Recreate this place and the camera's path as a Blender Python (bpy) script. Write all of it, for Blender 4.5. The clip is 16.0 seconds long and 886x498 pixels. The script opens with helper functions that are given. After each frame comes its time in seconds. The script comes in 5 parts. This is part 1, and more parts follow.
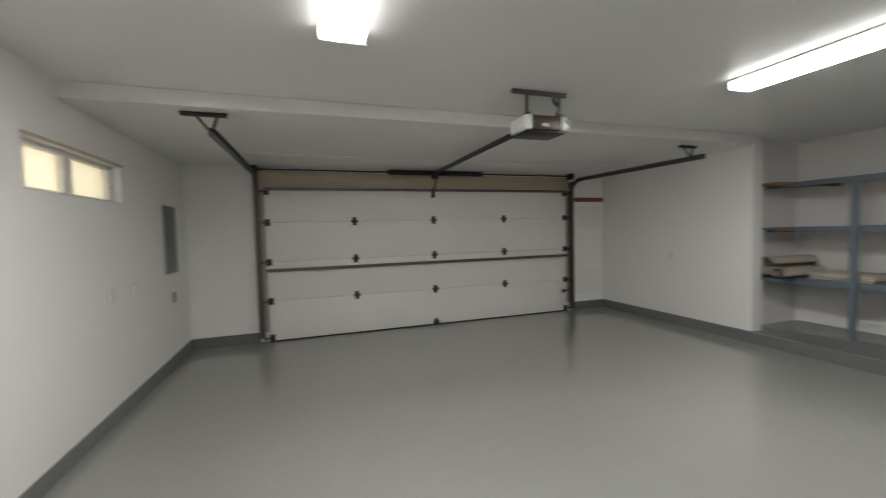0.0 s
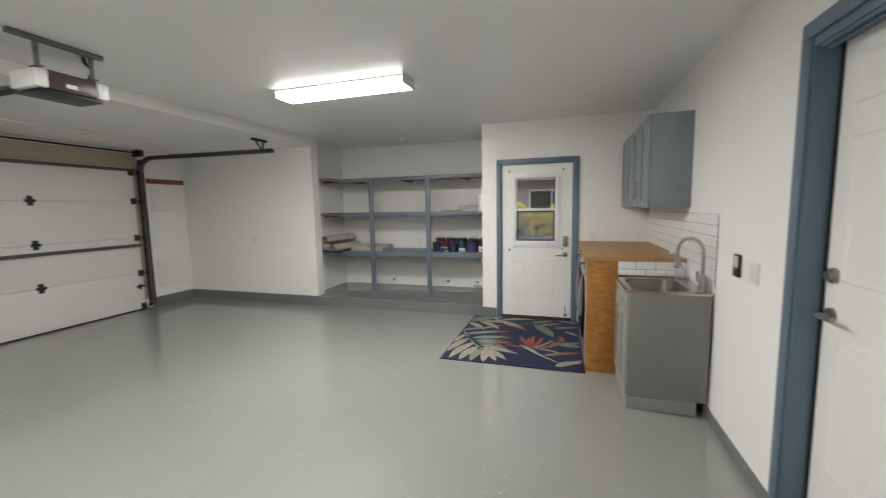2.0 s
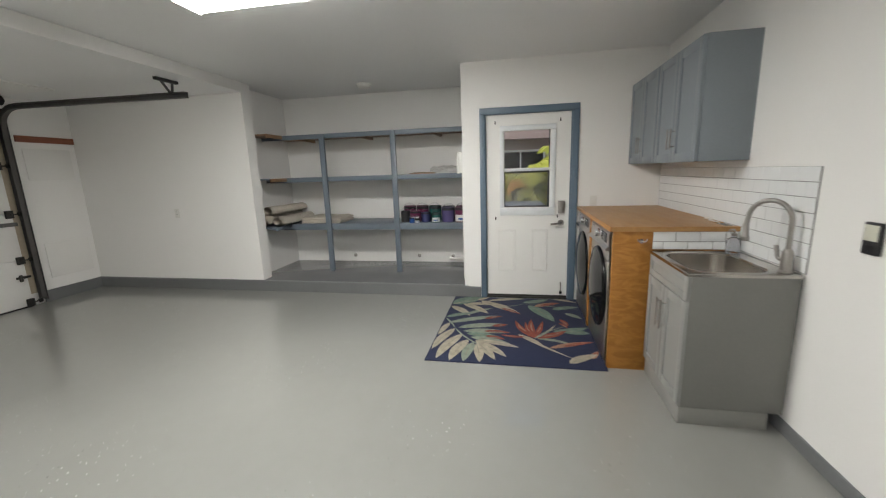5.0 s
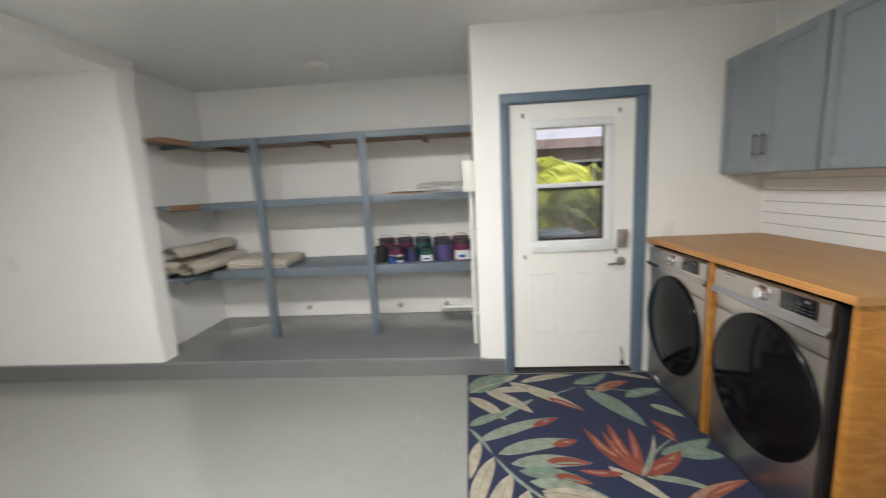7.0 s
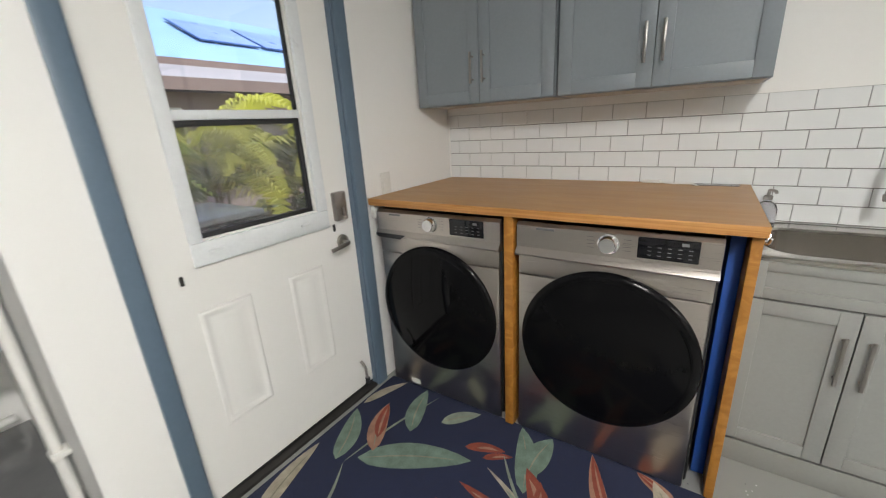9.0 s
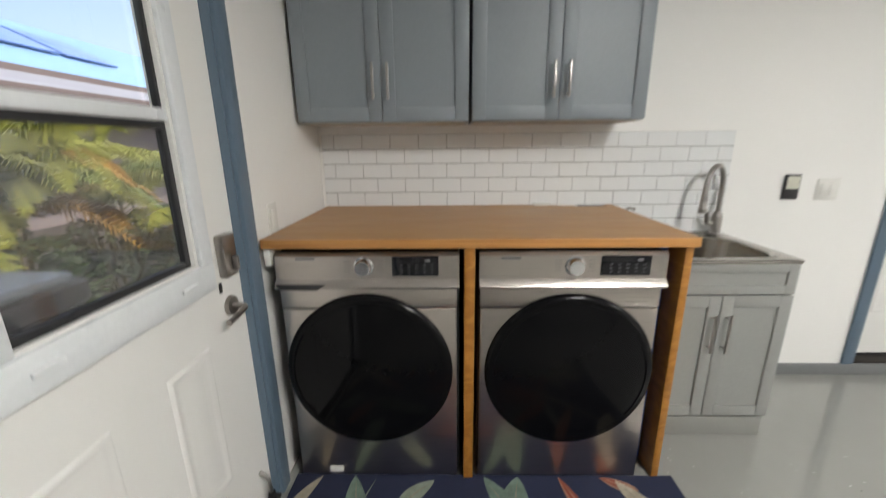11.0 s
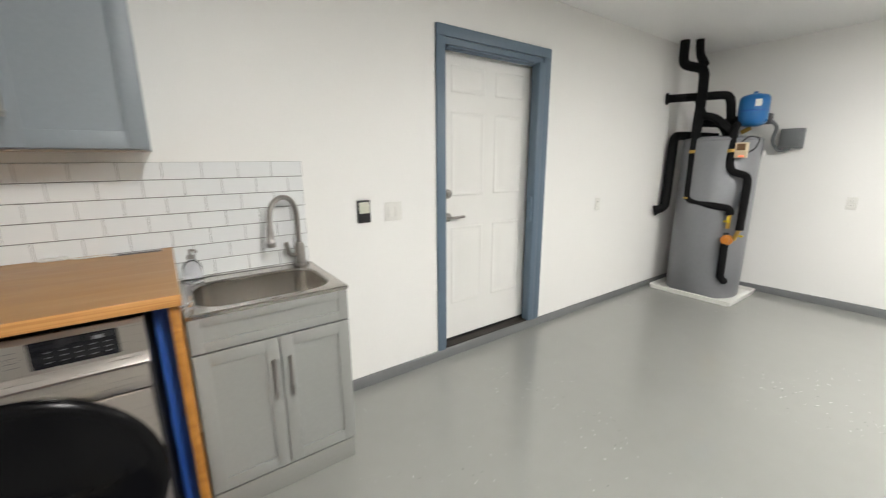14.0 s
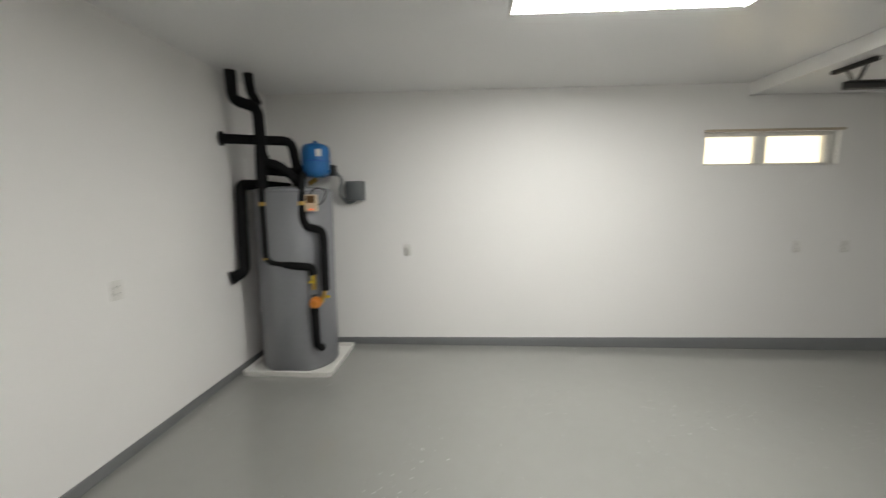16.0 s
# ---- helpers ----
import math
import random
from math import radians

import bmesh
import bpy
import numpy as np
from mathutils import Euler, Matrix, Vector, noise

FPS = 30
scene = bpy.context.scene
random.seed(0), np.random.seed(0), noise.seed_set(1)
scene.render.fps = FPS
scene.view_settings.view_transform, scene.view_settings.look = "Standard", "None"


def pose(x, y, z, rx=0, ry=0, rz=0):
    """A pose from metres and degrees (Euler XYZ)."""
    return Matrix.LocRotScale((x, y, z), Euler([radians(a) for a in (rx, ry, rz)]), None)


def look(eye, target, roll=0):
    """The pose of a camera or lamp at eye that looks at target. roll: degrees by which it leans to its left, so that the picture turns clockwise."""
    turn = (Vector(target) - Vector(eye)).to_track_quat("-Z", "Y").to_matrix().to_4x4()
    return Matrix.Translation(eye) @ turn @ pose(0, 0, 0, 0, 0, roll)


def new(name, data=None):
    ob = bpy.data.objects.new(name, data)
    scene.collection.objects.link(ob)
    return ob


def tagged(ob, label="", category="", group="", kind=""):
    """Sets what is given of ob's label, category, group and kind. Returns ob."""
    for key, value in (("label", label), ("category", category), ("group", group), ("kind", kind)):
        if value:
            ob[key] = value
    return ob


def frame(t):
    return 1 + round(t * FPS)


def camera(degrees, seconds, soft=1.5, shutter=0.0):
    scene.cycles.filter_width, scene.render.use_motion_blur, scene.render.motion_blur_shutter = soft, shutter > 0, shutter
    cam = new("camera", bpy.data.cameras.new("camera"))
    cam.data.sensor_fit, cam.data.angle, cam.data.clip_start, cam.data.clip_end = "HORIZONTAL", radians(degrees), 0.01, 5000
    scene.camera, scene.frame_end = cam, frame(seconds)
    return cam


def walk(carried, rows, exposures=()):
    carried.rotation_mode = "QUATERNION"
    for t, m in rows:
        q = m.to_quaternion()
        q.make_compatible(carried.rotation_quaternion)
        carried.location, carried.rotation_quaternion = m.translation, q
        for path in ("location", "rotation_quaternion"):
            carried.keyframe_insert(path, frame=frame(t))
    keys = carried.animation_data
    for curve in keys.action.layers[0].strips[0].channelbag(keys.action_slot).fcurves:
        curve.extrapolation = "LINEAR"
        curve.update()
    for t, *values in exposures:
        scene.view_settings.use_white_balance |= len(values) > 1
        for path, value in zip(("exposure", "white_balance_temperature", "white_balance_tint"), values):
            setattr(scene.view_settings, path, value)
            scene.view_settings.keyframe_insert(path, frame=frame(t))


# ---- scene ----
cam = camera(97.6, 16.0, soft=1.15, shutter=0.4)
PATH = [
    (0, (1.86, 1.341, 1.493), (2.497, 3.235, 1.4), -1.5),
    (0.5, (1.871, 1.337, 1.528), (3.034, 2.96, 1.416), -1.2),
    (1, (1.868, 1.219, 1.514), (3.421, 2.472, 1.375), -0.8),
    (1.5, (1.875, 1.067, 1.512), (3.657, 1.956, 1.329), -0.9),
    (2, (1.864, 0.972, 1.493), (3.761, 1.566, 1.279), -1.1),
    (2.5, (1.864, 0.92, 1.485), (3.811, 1.31, 1.241), -1.4),
    (3, (1.9, 0.913, 1.481), (3.86, 1.157, 1.168), -1.7),
    (3.5, (2.033, 1.019, 1.467), (3.987, 1.165, 1.065), -1.9),
    (4, (2.202, 1.165, 1.409), (4.127, 1.258, 0.874), -1.8),
    (4.5, (2.367, 1.247, 1.409), (4.289, 1.498, 0.913), -1.8),
    (4.7, (2.476, 1.308, 1.428), (4.4, 1.661, 1.01), -1.6),
    (6.8, (3.96, 2.035, 1.474), (5.905, 2.401, 1.188), -2.5),
    (7, (4.112, 2.07, 1.465), (6.082, 2.21, 1.153), -2.9),
    (7.5, (4.529, 2.123, 1.451), (6.435, 1.685, 1.029), -4.1),
    (8, (4.889, 2.209, 1.433), (6.574, 1.25, 0.941), -4.4),
    (8.5, (5.286, 2.249, 1.369), (6.668, 0.897, 0.857), -4.1),
    (8.7, (5.43, 2.221, 1.367), (6.685, 0.766, 0.811), -4.0),
    (10.8, (6.259, 2.061, 1.289), (6.398, 0.153, 0.708), -0.2),
    (11, (6.303, 2.115, 1.359), (6.344, 0.184, 0.84), -0.6),
    (11.5, (6.277, 2.199, 1.522), (6.199, 0.205, 1.401), -0.2),
    (12, (6.181, 2.309, 1.575), (6.102, 0.313, 1.663), -0.9),
    (12.5, (6.054, 2.41, 1.495), (5.767, 0.435, 1.367), -2.0),
    (13, (5.885, 2.414, 1.417), (5.242, 0.55, 1.077), -2.4),
    (13.5, (5.697, 2.242, 1.402), (4.764, 0.526, 0.971), -1.7),
    (14, (5.44, 2.112, 1.417), (4.303, 0.528, 0.969), -0.3),
    (14.5, (5.118, 1.998, 1.403), (3.747, 0.596, 1.011), 0.6),
    (15, (4.785, 1.848, 1.434), (3.127, 0.786, 1.079), 0.6),
    (15.5, (4.522, 1.882, 1.417), (2.649, 1.238, 1.142), -0.4),
    (16, (4.205, 2.004, 1.501), (2.224, 1.886, 1.253), -0.5),
]
walk(cam, [(t, look(eye, target, roll)) for t, eye, target, roll in PATH],
     exposures=[(0.0, 0.12), (0.5, 0.37), (1.5, 0.62), (3.5, 0.72), (4.7, 0.68), (7.0, 1.06), (8.0, 0.98), (8.7, 0.92), (11.0, 0.88), (12.0, 0.93), (14.0, 1.02), (14.4, 0.92), (15.0, 0.62), (16.0, 0.27)])

# ---- world and sun ----
world = bpy.data.worlds.new("world")
scene.world = world
world.use_nodes = True
wn = world.node_tree
sky = wn.nodes.new("ShaderNodeTexSky")
sky.sky_type = 'NISHITA'
sky.sun_disc = False
sky.sun_elevation = radians(57)
sky.sun_rotation = radians(218)
sky.dust_density = 3.0
wn.links.new(sky.outputs["Color"], wn.nodes["Background"].inputs["Color"])
wn.nodes["Background"].inputs["Strength"].default_value = 0.15
sun_data = bpy.data.lights.new("sun", 'SUN')
sun_data.energy, sun_data.angle, sun_data.color = 4.6, radians(0.5), (1.0, 0.94, 0.85)
sun = new("sun", sun_data)
sun.matrix_world = look((2, -16, 28), (13.0, -2.0, 0.0))
TUBE = 60.0  # radiance of the ceiling lights' diffusers

# ---- materials ----


def material(name, color, rough=0.6, metal=0.0, var=0.06, scale=6.0, bump=0.0, bscale=80.0, fine=0.03, coat=0.0, aniso=None):
    """A surface with two scales of colour variation, uneven gloss and a fine relief."""
    m = bpy.data.materials.new(name)
    m.use_nodes = True
    nt = m.node_tree
    b = nt.nodes["Principled BSDF"]
    tc = nt.nodes.new("ShaderNodeTexCoord")
    geo = nt.nodes.new("ShaderNodeNewGeometry")
    n1 = nt.nodes.new("ShaderNodeTexNoise")
    n1.inputs["Scale"].default_value, n1.inputs["Detail"].default_value = scale, 5
    n2 = nt.nodes.new("ShaderNodeTexNoise")
    n2.inputs["Scale"].default_value, n2.inputs["Detail"].default_value = bscale, 3
    for n in (n1, n2):
        nt.links.new(geo.outputs["Position"], n.inputs["Vector"])
    if aniso:
        mp = nt.nodes.new("ShaderNodeMapping")
        mp.inputs["Scale"].default_value = aniso
        nt.links.new(geo.outputs["Position"], mp.inputs["Vector"])
        for n in (n1, n2):
            nt.links.new(mp.outputs["Vector"], n.inputs["Vector"])
    add = nt.nodes.new("ShaderNodeMath")
    add.operation = 'MULTIPLY_ADD'
    nt.links.new(n2.outputs["Fac"], add.inputs[0])
    add.inputs[1].default_value = fine / max(var, 0.001)
    nt.links.new(n1.outputs["Fac"], add.inputs[2])
    mr = nt.nodes.new("ShaderNodeMapRange")
    mid = 0.5 + 0.5 * fine / max(var, 0.001)
    mr.inputs["From Min"].default_value, mr.inputs["From Max"].default_value = mid - 0.5, mid + 0.5
    mr.inputs["To Min"].default_value, mr.inputs["To Max"].default_value = 1 - 2 * var, 1 + 2 * var
    nt.links.new(add.outputs[0], mr.inputs["Value"])
    mul = nt.nodes.new("ShaderNodeVectorMath")
    mul.operation = 'SCALE'
    mul.inputs[0].default_value = color
    nt.links.new(mr.outputs["Result"], mul.inputs["Scale"])
    nt.links.new(mul.outputs["Vector"], b.inputs["Base Color"])
    rr = nt.nodes.new("ShaderNodeMapRange")
    rr.inputs["To Min"].default_value, rr.inputs["To Max"].default_value = max(rough - 0.08, 0.02), min(rough + 0.08, 1)
    nt.links.new(n1.outputs["Fac"], rr.inputs["Value"])
    nt.links.new(rr.outputs["Result"], b.inputs["Roughness"])
    b.inputs["Metallic"].default_value = metal
    b.inputs["Coat Weight"].default_value = coat
    if bump:
        bp = nt.nodes.new("ShaderNodeBump")
        bp.inputs["Strength"].default_value = bump
        bp.inputs["Distance"].default_value = 0.004
        nt.links.new(n2.outputs["Fac"], bp.inputs["Height"])
        nt.links.new(bp.outputs["Normal"], b.inputs["Normal"])
    return m


def glow(name, color, strength):
    m = bpy.data.materials.new(name)
    m.use_nodes = True
    b = m.node_tree.nodes["Principled BSDF"]
    b.inputs["Base Color"].default_value = (*color, 1)
    b.inputs["Emission Color"].default_value = (*color, 1)
    b.inputs["Emission Strength"].default_value = strength
    return m


def glass(name, color=(1, 1, 1), rough=0.0):
    m = bpy.data.materials.new(name)
    m.use_nodes = True
    b = m.node_tree.nodes["Principled BSDF"]
    b.inputs["Base Color"].default_value = (*color, 1)
    b.inputs["Transmission Weight"].default_value = 1
    b.inputs["Roughness"].default_value = rough
    b.inputs["IOR"].default_value = 1.45
    return m


def floor_paint():
    """Glossy grey epoxy with scattered pale and dark flakes and scuffs."""
    m = material("epoxy_floor", (0.262, 0.261, 0.246), rough=0.38, var=0.05, scale=1.3, bump=0.012, bscale=9, fine=0.02)
    nt = m.node_tree
    b = nt.nodes["Principled BSDF"]
    geo = nt.nodes.new("ShaderNodeNewGeometry")
    src = b.inputs["Base Color"].links[0].from_socket
    last = src
    for sc, lim, col in ((27.0, 0.075, (0.68, 0.68, 0.66, 1)), (19.0, 0.055, (0.07, 0.07, 0.075, 1))):
        v = nt.nodes.new("ShaderNodeTexVoronoi")
        v.inputs["Scale"].default_value = sc
        nt.links.new(geo.outputs["Position"], v.inputs["Vector"])
        big = nt.nodes.new("ShaderNodeTexNoise")
        big.inputs["Scale"].default_value = 0.9
        nt.links.new(geo.outputs["Position"], big.inputs["Vector"])
        thr = nt.nodes.new("ShaderNodeMapRange")
        thr.inputs["From Min"].default_value, thr.inputs["From Max"].default_value = 0.40, 0.75
        thr.inputs["To Min"].default_value, thr.inputs["To Max"].default_value = 0.0, lim * 2
        nt.links.new(big.outputs["Fac"], thr.inputs["Value"])
        lt = nt.nodes.new("ShaderNodeMath")
        lt.operation = 'LESS_THAN'
        nt.links.new(v.outputs["Distance"], lt.inputs[0])
        nt.links.new(thr.outputs["Result"], lt.inputs[1])
        mx = nt.nodes.new("ShaderNodeMix")
        mx.data_type = 'RGBA'
        nt.links.new(lt.outputs[0], mx.inputs["Factor"])
        nt.links.new(last, mx.inputs["A"])
        mx.inputs["B"].default_value = col
        last = mx.outputs["Result"]
    nt.links.new(last, b.inputs["Base Color"])
    b.inputs["Specular IOR Level"].default_value = 0.4
    b.inputs["Coat Weight"].default_value = 1.0
    b.inputs["Coat Roughness"].default_value = 0.04
    b.inputs["Coat IOR"].default_value = 1.5
    return m


def plywood(name, light, dark, axis, twist=1.2):
    """Stained plywood: long wavering grain along one axis, with a few darker cathedrals."""
    m = material(name, light, rough=0.42, var=0.07, scale=3, bump=0.06, bscale=60, aniso=axis)
    nt = m.node_tree
    b = nt.nodes["Principled BSDF"]
    geo = nt.nodes.new("ShaderNodeNewGeometry")
    mp = nt.nodes.new("ShaderNodeMapping")
    mp.inputs["Scale"].default_value = axis
    nt.links.new(geo.outputs["Position"], mp.inputs["Vector"])
    w = nt.nodes.new("ShaderNodeTexNoise")
    w.inputs["Scale"].default_value, w.inputs["Detail"].default_value, w.inputs["Distortion"].default_value = 3.2, 6, twist
    nt.links.new(mp.outputs["Vector"], w.inputs["Vector"])
    cr = nt.nodes.new("ShaderNodeValToRGB")
    cr.color_ramp.elements[0].position, cr.color_ramp.elements[1].position = 0.42, 0.62
    cr.color_ramp.elements[0].color, cr.color_ramp.elements[1].color = (*dark, 1), (*light, 1)
    nt.links.new(w.outputs["Fac"], cr.inputs["Fac"])
    mx = nt.nodes.new("ShaderNodeMix")
    mx.data_type, mx.blend_type = 'RGBA', 'MIX'
    mx.inputs["Factor"].default_value = 0.65
    src = b.inputs["Base Color"].links[0].from_socket
    nt.links.new(src, mx.inputs["A"])
    nt.links.new(cr.outputs["Color"], mx.inputs["B"])
    nt.links.new(mx.outputs["Result"], b.inputs["Base Color"])
    return m


WALL = material("white_wall_paint", (0.84, 0.83, 0.805), rough=0.5, var=0.015, scale=0.8, bump=0.10, bscale=55, fine=0.006)
CEIL = material("ceiling_paint", (0.80, 0.80, 0.79), rough=0.34, var=0.015, scale=0.7, bump=0.06, bscale=45, fine=0.006)
FLOOR = floor_paint()
CURB = material("grey_curb_paint", (0.155, 0.16, 0.162), rough=0.36, var=0.06, scale=3, bump=0.1, bscale=40)
BLUE = material("blue_grey_trim_paint", (0.115, 0.165, 0.22), rough=0.38, var=0.04, scale=5, bump=0.05, bscale=70)
SHELFBLUE = material("blue_grey_shelf_paint", (0.135, 0.165, 0.20), rough=0.4, var=0.05, scale=6, bump=0.06, bscale=60)
ALCOVE = material("alcove_floor_paint", (0.17, 0.172, 0.175), rough=0.17, var=0.07, scale=2.5, bump=0.06, bscale=30)
WHITE = material("white_door_paint", (0.80, 0.79, 0.76), rough=0.35, var=0.015, scale=3, bump=0.03, bscale=90, fine=0.005)
VINYL = material("white_vinyl", (0.72, 0.74, 0.75), rough=0.3, var=0.02, scale=6)
PLASTIC = material("white_plastic", (0.75, 0.74, 0.70), rough=0.3, var=0.01, scale=10)
DARKSTEEL = material("dark_steel", (0.05, 0.048, 0.045), rough=0.5, metal=0.6, var=0.15, scale=12)
TRACK = material("galvanised_dark_track", (0.13, 0.125, 0.12), rough=0.45, metal=0.7, var=0.12, scale=10)
BLACK = material("black_plastic", (0.018, 0.018, 0.02), rough=0.4, var=0.1, scale=20)
FOAM = material("black_foam_insulation", (0.008, 0.008, 0.0085), rough=0.85, var=0.15, scale=30, bump=0.25, bscale=120)
FOAM.node_tree.nodes["Principled BSDF"].inputs["Specular IOR Level"].default_value = 0.14
GREYBOX = material("grey_painted_metal", (0.16, 0.17, 0.175), rough=0.45, metal=0.2, var=0.05, scale=8)
CAB = material("blue_grey_cabinet_paint", (0.228, 0.256, 0.28), rough=0.42, var=0.03, scale=4, bump=0.03, bscale=90)
SIDEGREY = material("darker_cabinet_grey", (0.192, 0.19, 0.177), rough=0.45, var=0.03, scale=4)
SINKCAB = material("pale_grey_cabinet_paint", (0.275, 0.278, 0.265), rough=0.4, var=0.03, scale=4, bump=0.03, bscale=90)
STEEL = material("brushed_stainless", (0.50, 0.475, 0.44), rough=0.18, metal=1.0, var=0.02, scale=6)
WASHSTEEL = material("brushed_platinum_steel", (0.55, 0.505, 0.465), rough=0.3, metal=1.0, var=0.012, scale=4, fine=0.006, bscale=25, aniso=(1, 1, 220))
NICKEL = material("brushed_nickel", (0.36, 0.34, 0.32), rough=0.33, metal=1.0, var=0.05, scale=30)
CHROME = material("chrome", (0.75, 0.75, 0.76), rough=0.1, metal=1.0, var=0.02, scale=30)
PLYTOP = plywood("stained_plywood_top", (0.43, 0.24, 0.092), (0.375, 0.195, 0.07), (0.9, 4, 4))
PLYSIDE = plywood("amber_plywood", (0.42, 0.19, 0.036), (0.26, 0.098, 0.013), (3, 1.3, 4.2), 2.6)
PLYEDGE = plywood("plywood_edge", (0.50, 0.25, 0.08), (0.34, 0.14, 0.035), (0.7, 6, 40))
RAWWOOD = plywood("raw_plywood_underside", (0.27, 0.155, 0.08), (0.19, 0.10, 0.048), (5, 0.8, 5))
HEADER = plywood("beige_header_wood", (0.50, 0.43, 0.32), (0.46, 0.39, 0.29), (0.6, 5, 6))
REDWOOD = plywood("red_brown_board", (0.27, 0.09, 0.045), (0.2, 0.06, 0.03), (0.8, 5, 9))
TILE = material("white_glazed_tile", (0.78, 0.79, 0.79), rough=0.13, var=0.01, scale=9, bump=0.02, bscale=25, fine=0.004)
GROUT = material("grey_grout", (0.20, 0.195, 0.185), rough=0.9, var=0.08, scale=20, bump=0.2, bscale=150)
DIFFUSER = glow("lit_acrylic_diffuser", (1.0, 0.985, 0.95), TUBE)
DIFFUSER_SIDE = glow("lit_acrylic_side", (1.0, 0.985, 0.95), TUBE * 0.11)
PANE = glass("clear_glass")
FROST = glass("obscure_window_glass", (0.97, 0.93, 0.82), 0.45)
BLACKGLASS = material("black_door_glass", (0.004, 0.004, 0.0045), rough=0.05, var=0.02, scale=3)
BLACKGLASS.node_tree.nodes["Principled BSDF"].inputs["Specular IOR Level"].default_value = 0.14
NAVY = material("navy_rug_pile", (0.012, 0.017, 0.048), rough=0.95, var=0.12, scale=40, bump=0.5, bscale=420, fine=0.12)
RUBBER = material("black_rubber", (0.015, 0.015, 0.015), rough=0.7, var=0.1, scale=20)

# ---- building helpers ----
ORIGIN = {}


def box(bm, x0, y0, z0, x1, y1, z1, bevel=0.0, seg=2):
    """A box between two corners, its edges rounded by bevel metres."""
    vs = [bm.verts.new(c) for c in ((x0, y0, z0), (x1, y0, z0), (x1, y1, z0), (x0, y1, z0),
                                    (x0, y0, z1), (x1, y0, z1), (x1, y1, z1), (x0, y1, z1))]
    fs = [bm.faces.new([vs[i] for i in q]) for q in ((3, 2, 1, 0), (4, 5, 6, 7), (0, 1, 5, 4), (1, 2, 6, 5), (2, 3, 7, 6), (3, 0, 4, 7))]
    if bevel:
        es = list({e for f in fs for e in f.edges})
        bmesh.ops.bevel(bm, geom=es, offset=bevel, segments=seg, affect='EDGES', profile=0.5)
    return bm


def boxes(*rows, bevel=0.0):
    bm = bmesh.new()
    for r in rows:
        box(bm, *r, bevel=bevel)
    return bm


def rod(bm, a, b, r, r2=None, n=16, caps=True):
    """A round bar from a to b."""
    a, b = Vector(a), Vector(b)
    d = b - a
    m = Matrix.Translation((a + b) / 2) @ d.to_track_quat('Z', 'Y').to_matrix().to_4x4()
    bmesh.ops.create_cone(bm, cap_ends=caps, segments=n, radius1=r, radius2=r if r2 is None else r2, depth=d.length, matrix=m)
    return bm


def lathe(bm, centre, profile, axis='z', n=32):
    """Turn a profile of (radius, height) round an axis through centre."""
    c = Vector(centre)
    rings = []
    for r, h in profile:
        ring = []
        for i in range(n):
            a = 2 * math.pi * i / n
            p = {'z': (r * math.cos(a), r * math.sin(a), h), 'y': (r * math.cos(a), h, r * math.sin(a)),
                 'x': (h, r * math.cos(a), r * math.sin(a))}[axis]
            ring.append(bm.verts.new(c + Vector(p)))
        rings.append(ring)
    for k in range(len(rings) - 1):
        for i in range(n):
            j = (i + 1) % n
            bm.faces.new((rings[k][i], rings[k][j], rings[k + 1][j], rings[k + 1][i]))
    for ring in (rings[0], rings[-1]):
        bm.faces.new(ring)
    bmesh.ops.recalc_face_normals(bm, faces=bm.faces)
    return bm


def rounded(points, radius=0.05, steps=5):
    """The path through points with its corners rounded."""
    pts = [Vector(p) for p in points]
    out = [pts[0]]
    for i in range(1, len(pts) - 1):
        a, b, c = pts[i - 1], pts[i], pts[i + 1]
        d1, d2 = (a - b), (c - b)
        r = min(radius, d1.length * 0.48, d2.length * 0.48)
        p, q = b + d1.normalized() * r, b + d2.normalized() * r
        for k in range(steps + 1):
            t = k / steps
            out.append((1 - t) ** 2 * p + 2 * t * (1 - t) * b + t * t * q)
    out.append(pts[-1])
    return out


def tube(bm, points, r, n=12, radius=0.05):
    """A pipe along a path with rounded bends."""
    pts = rounded(points, radius)
    rings = []
    up = None
    for i, p in enumerate(pts):
        d = (pts[min(i + 1, len(pts) - 1)] - pts[max(i - 1, 0)]).normalized()
        if up is None:
            up = d.orthogonal().normalized()
        side = (up - d * up.dot(d)).normalized()
        up = side
        other = d.cross(side)
        rings.append([bm.verts.new(p + r * (math.cos(2 * math.pi * k / n) * side + math.sin(2 * math.pi * k / n) * other)) for k in range(n)])
    for a, b in zip(rings, rings[1:]):
        for k in range(n):
            j = (k + 1) % n
            bm.faces.new((a[k], a[j], b[j], b[k]))
    bm.faces.new(rings[0][::-1])
    bm.faces.new(rings[-1])
    bmesh.ops.recalc_face_normals(bm, faces=bm.faces)
    return bm


def smooth(me, angle=40):
    me.shade_smooth()
    me.set_sharp_from_angle(angle=radians(angle))


def mesh_of(name, bm, mat, base):
    me = bpy.data.meshes.new(name)
    bmesh.ops.translate(bm, vec=-Vector(base), verts=bm.verts)
    bmesh.ops.recalc_face_normals(bm, faces=bm.faces)
    bm.to_mesh(me)
    bm.free()
    me.materials.append(mat)
    smooth(me)
    return me


def thing(name, base, label, category, group=""):
    """An Empty at a thing's base, to parent its parts."""
    ob = new(name)
    ob.empty_display_size = 0.1
    ob.location = base
    ORIGIN[ob] = Vector(base)
    return tagged(ob, label, category, group)


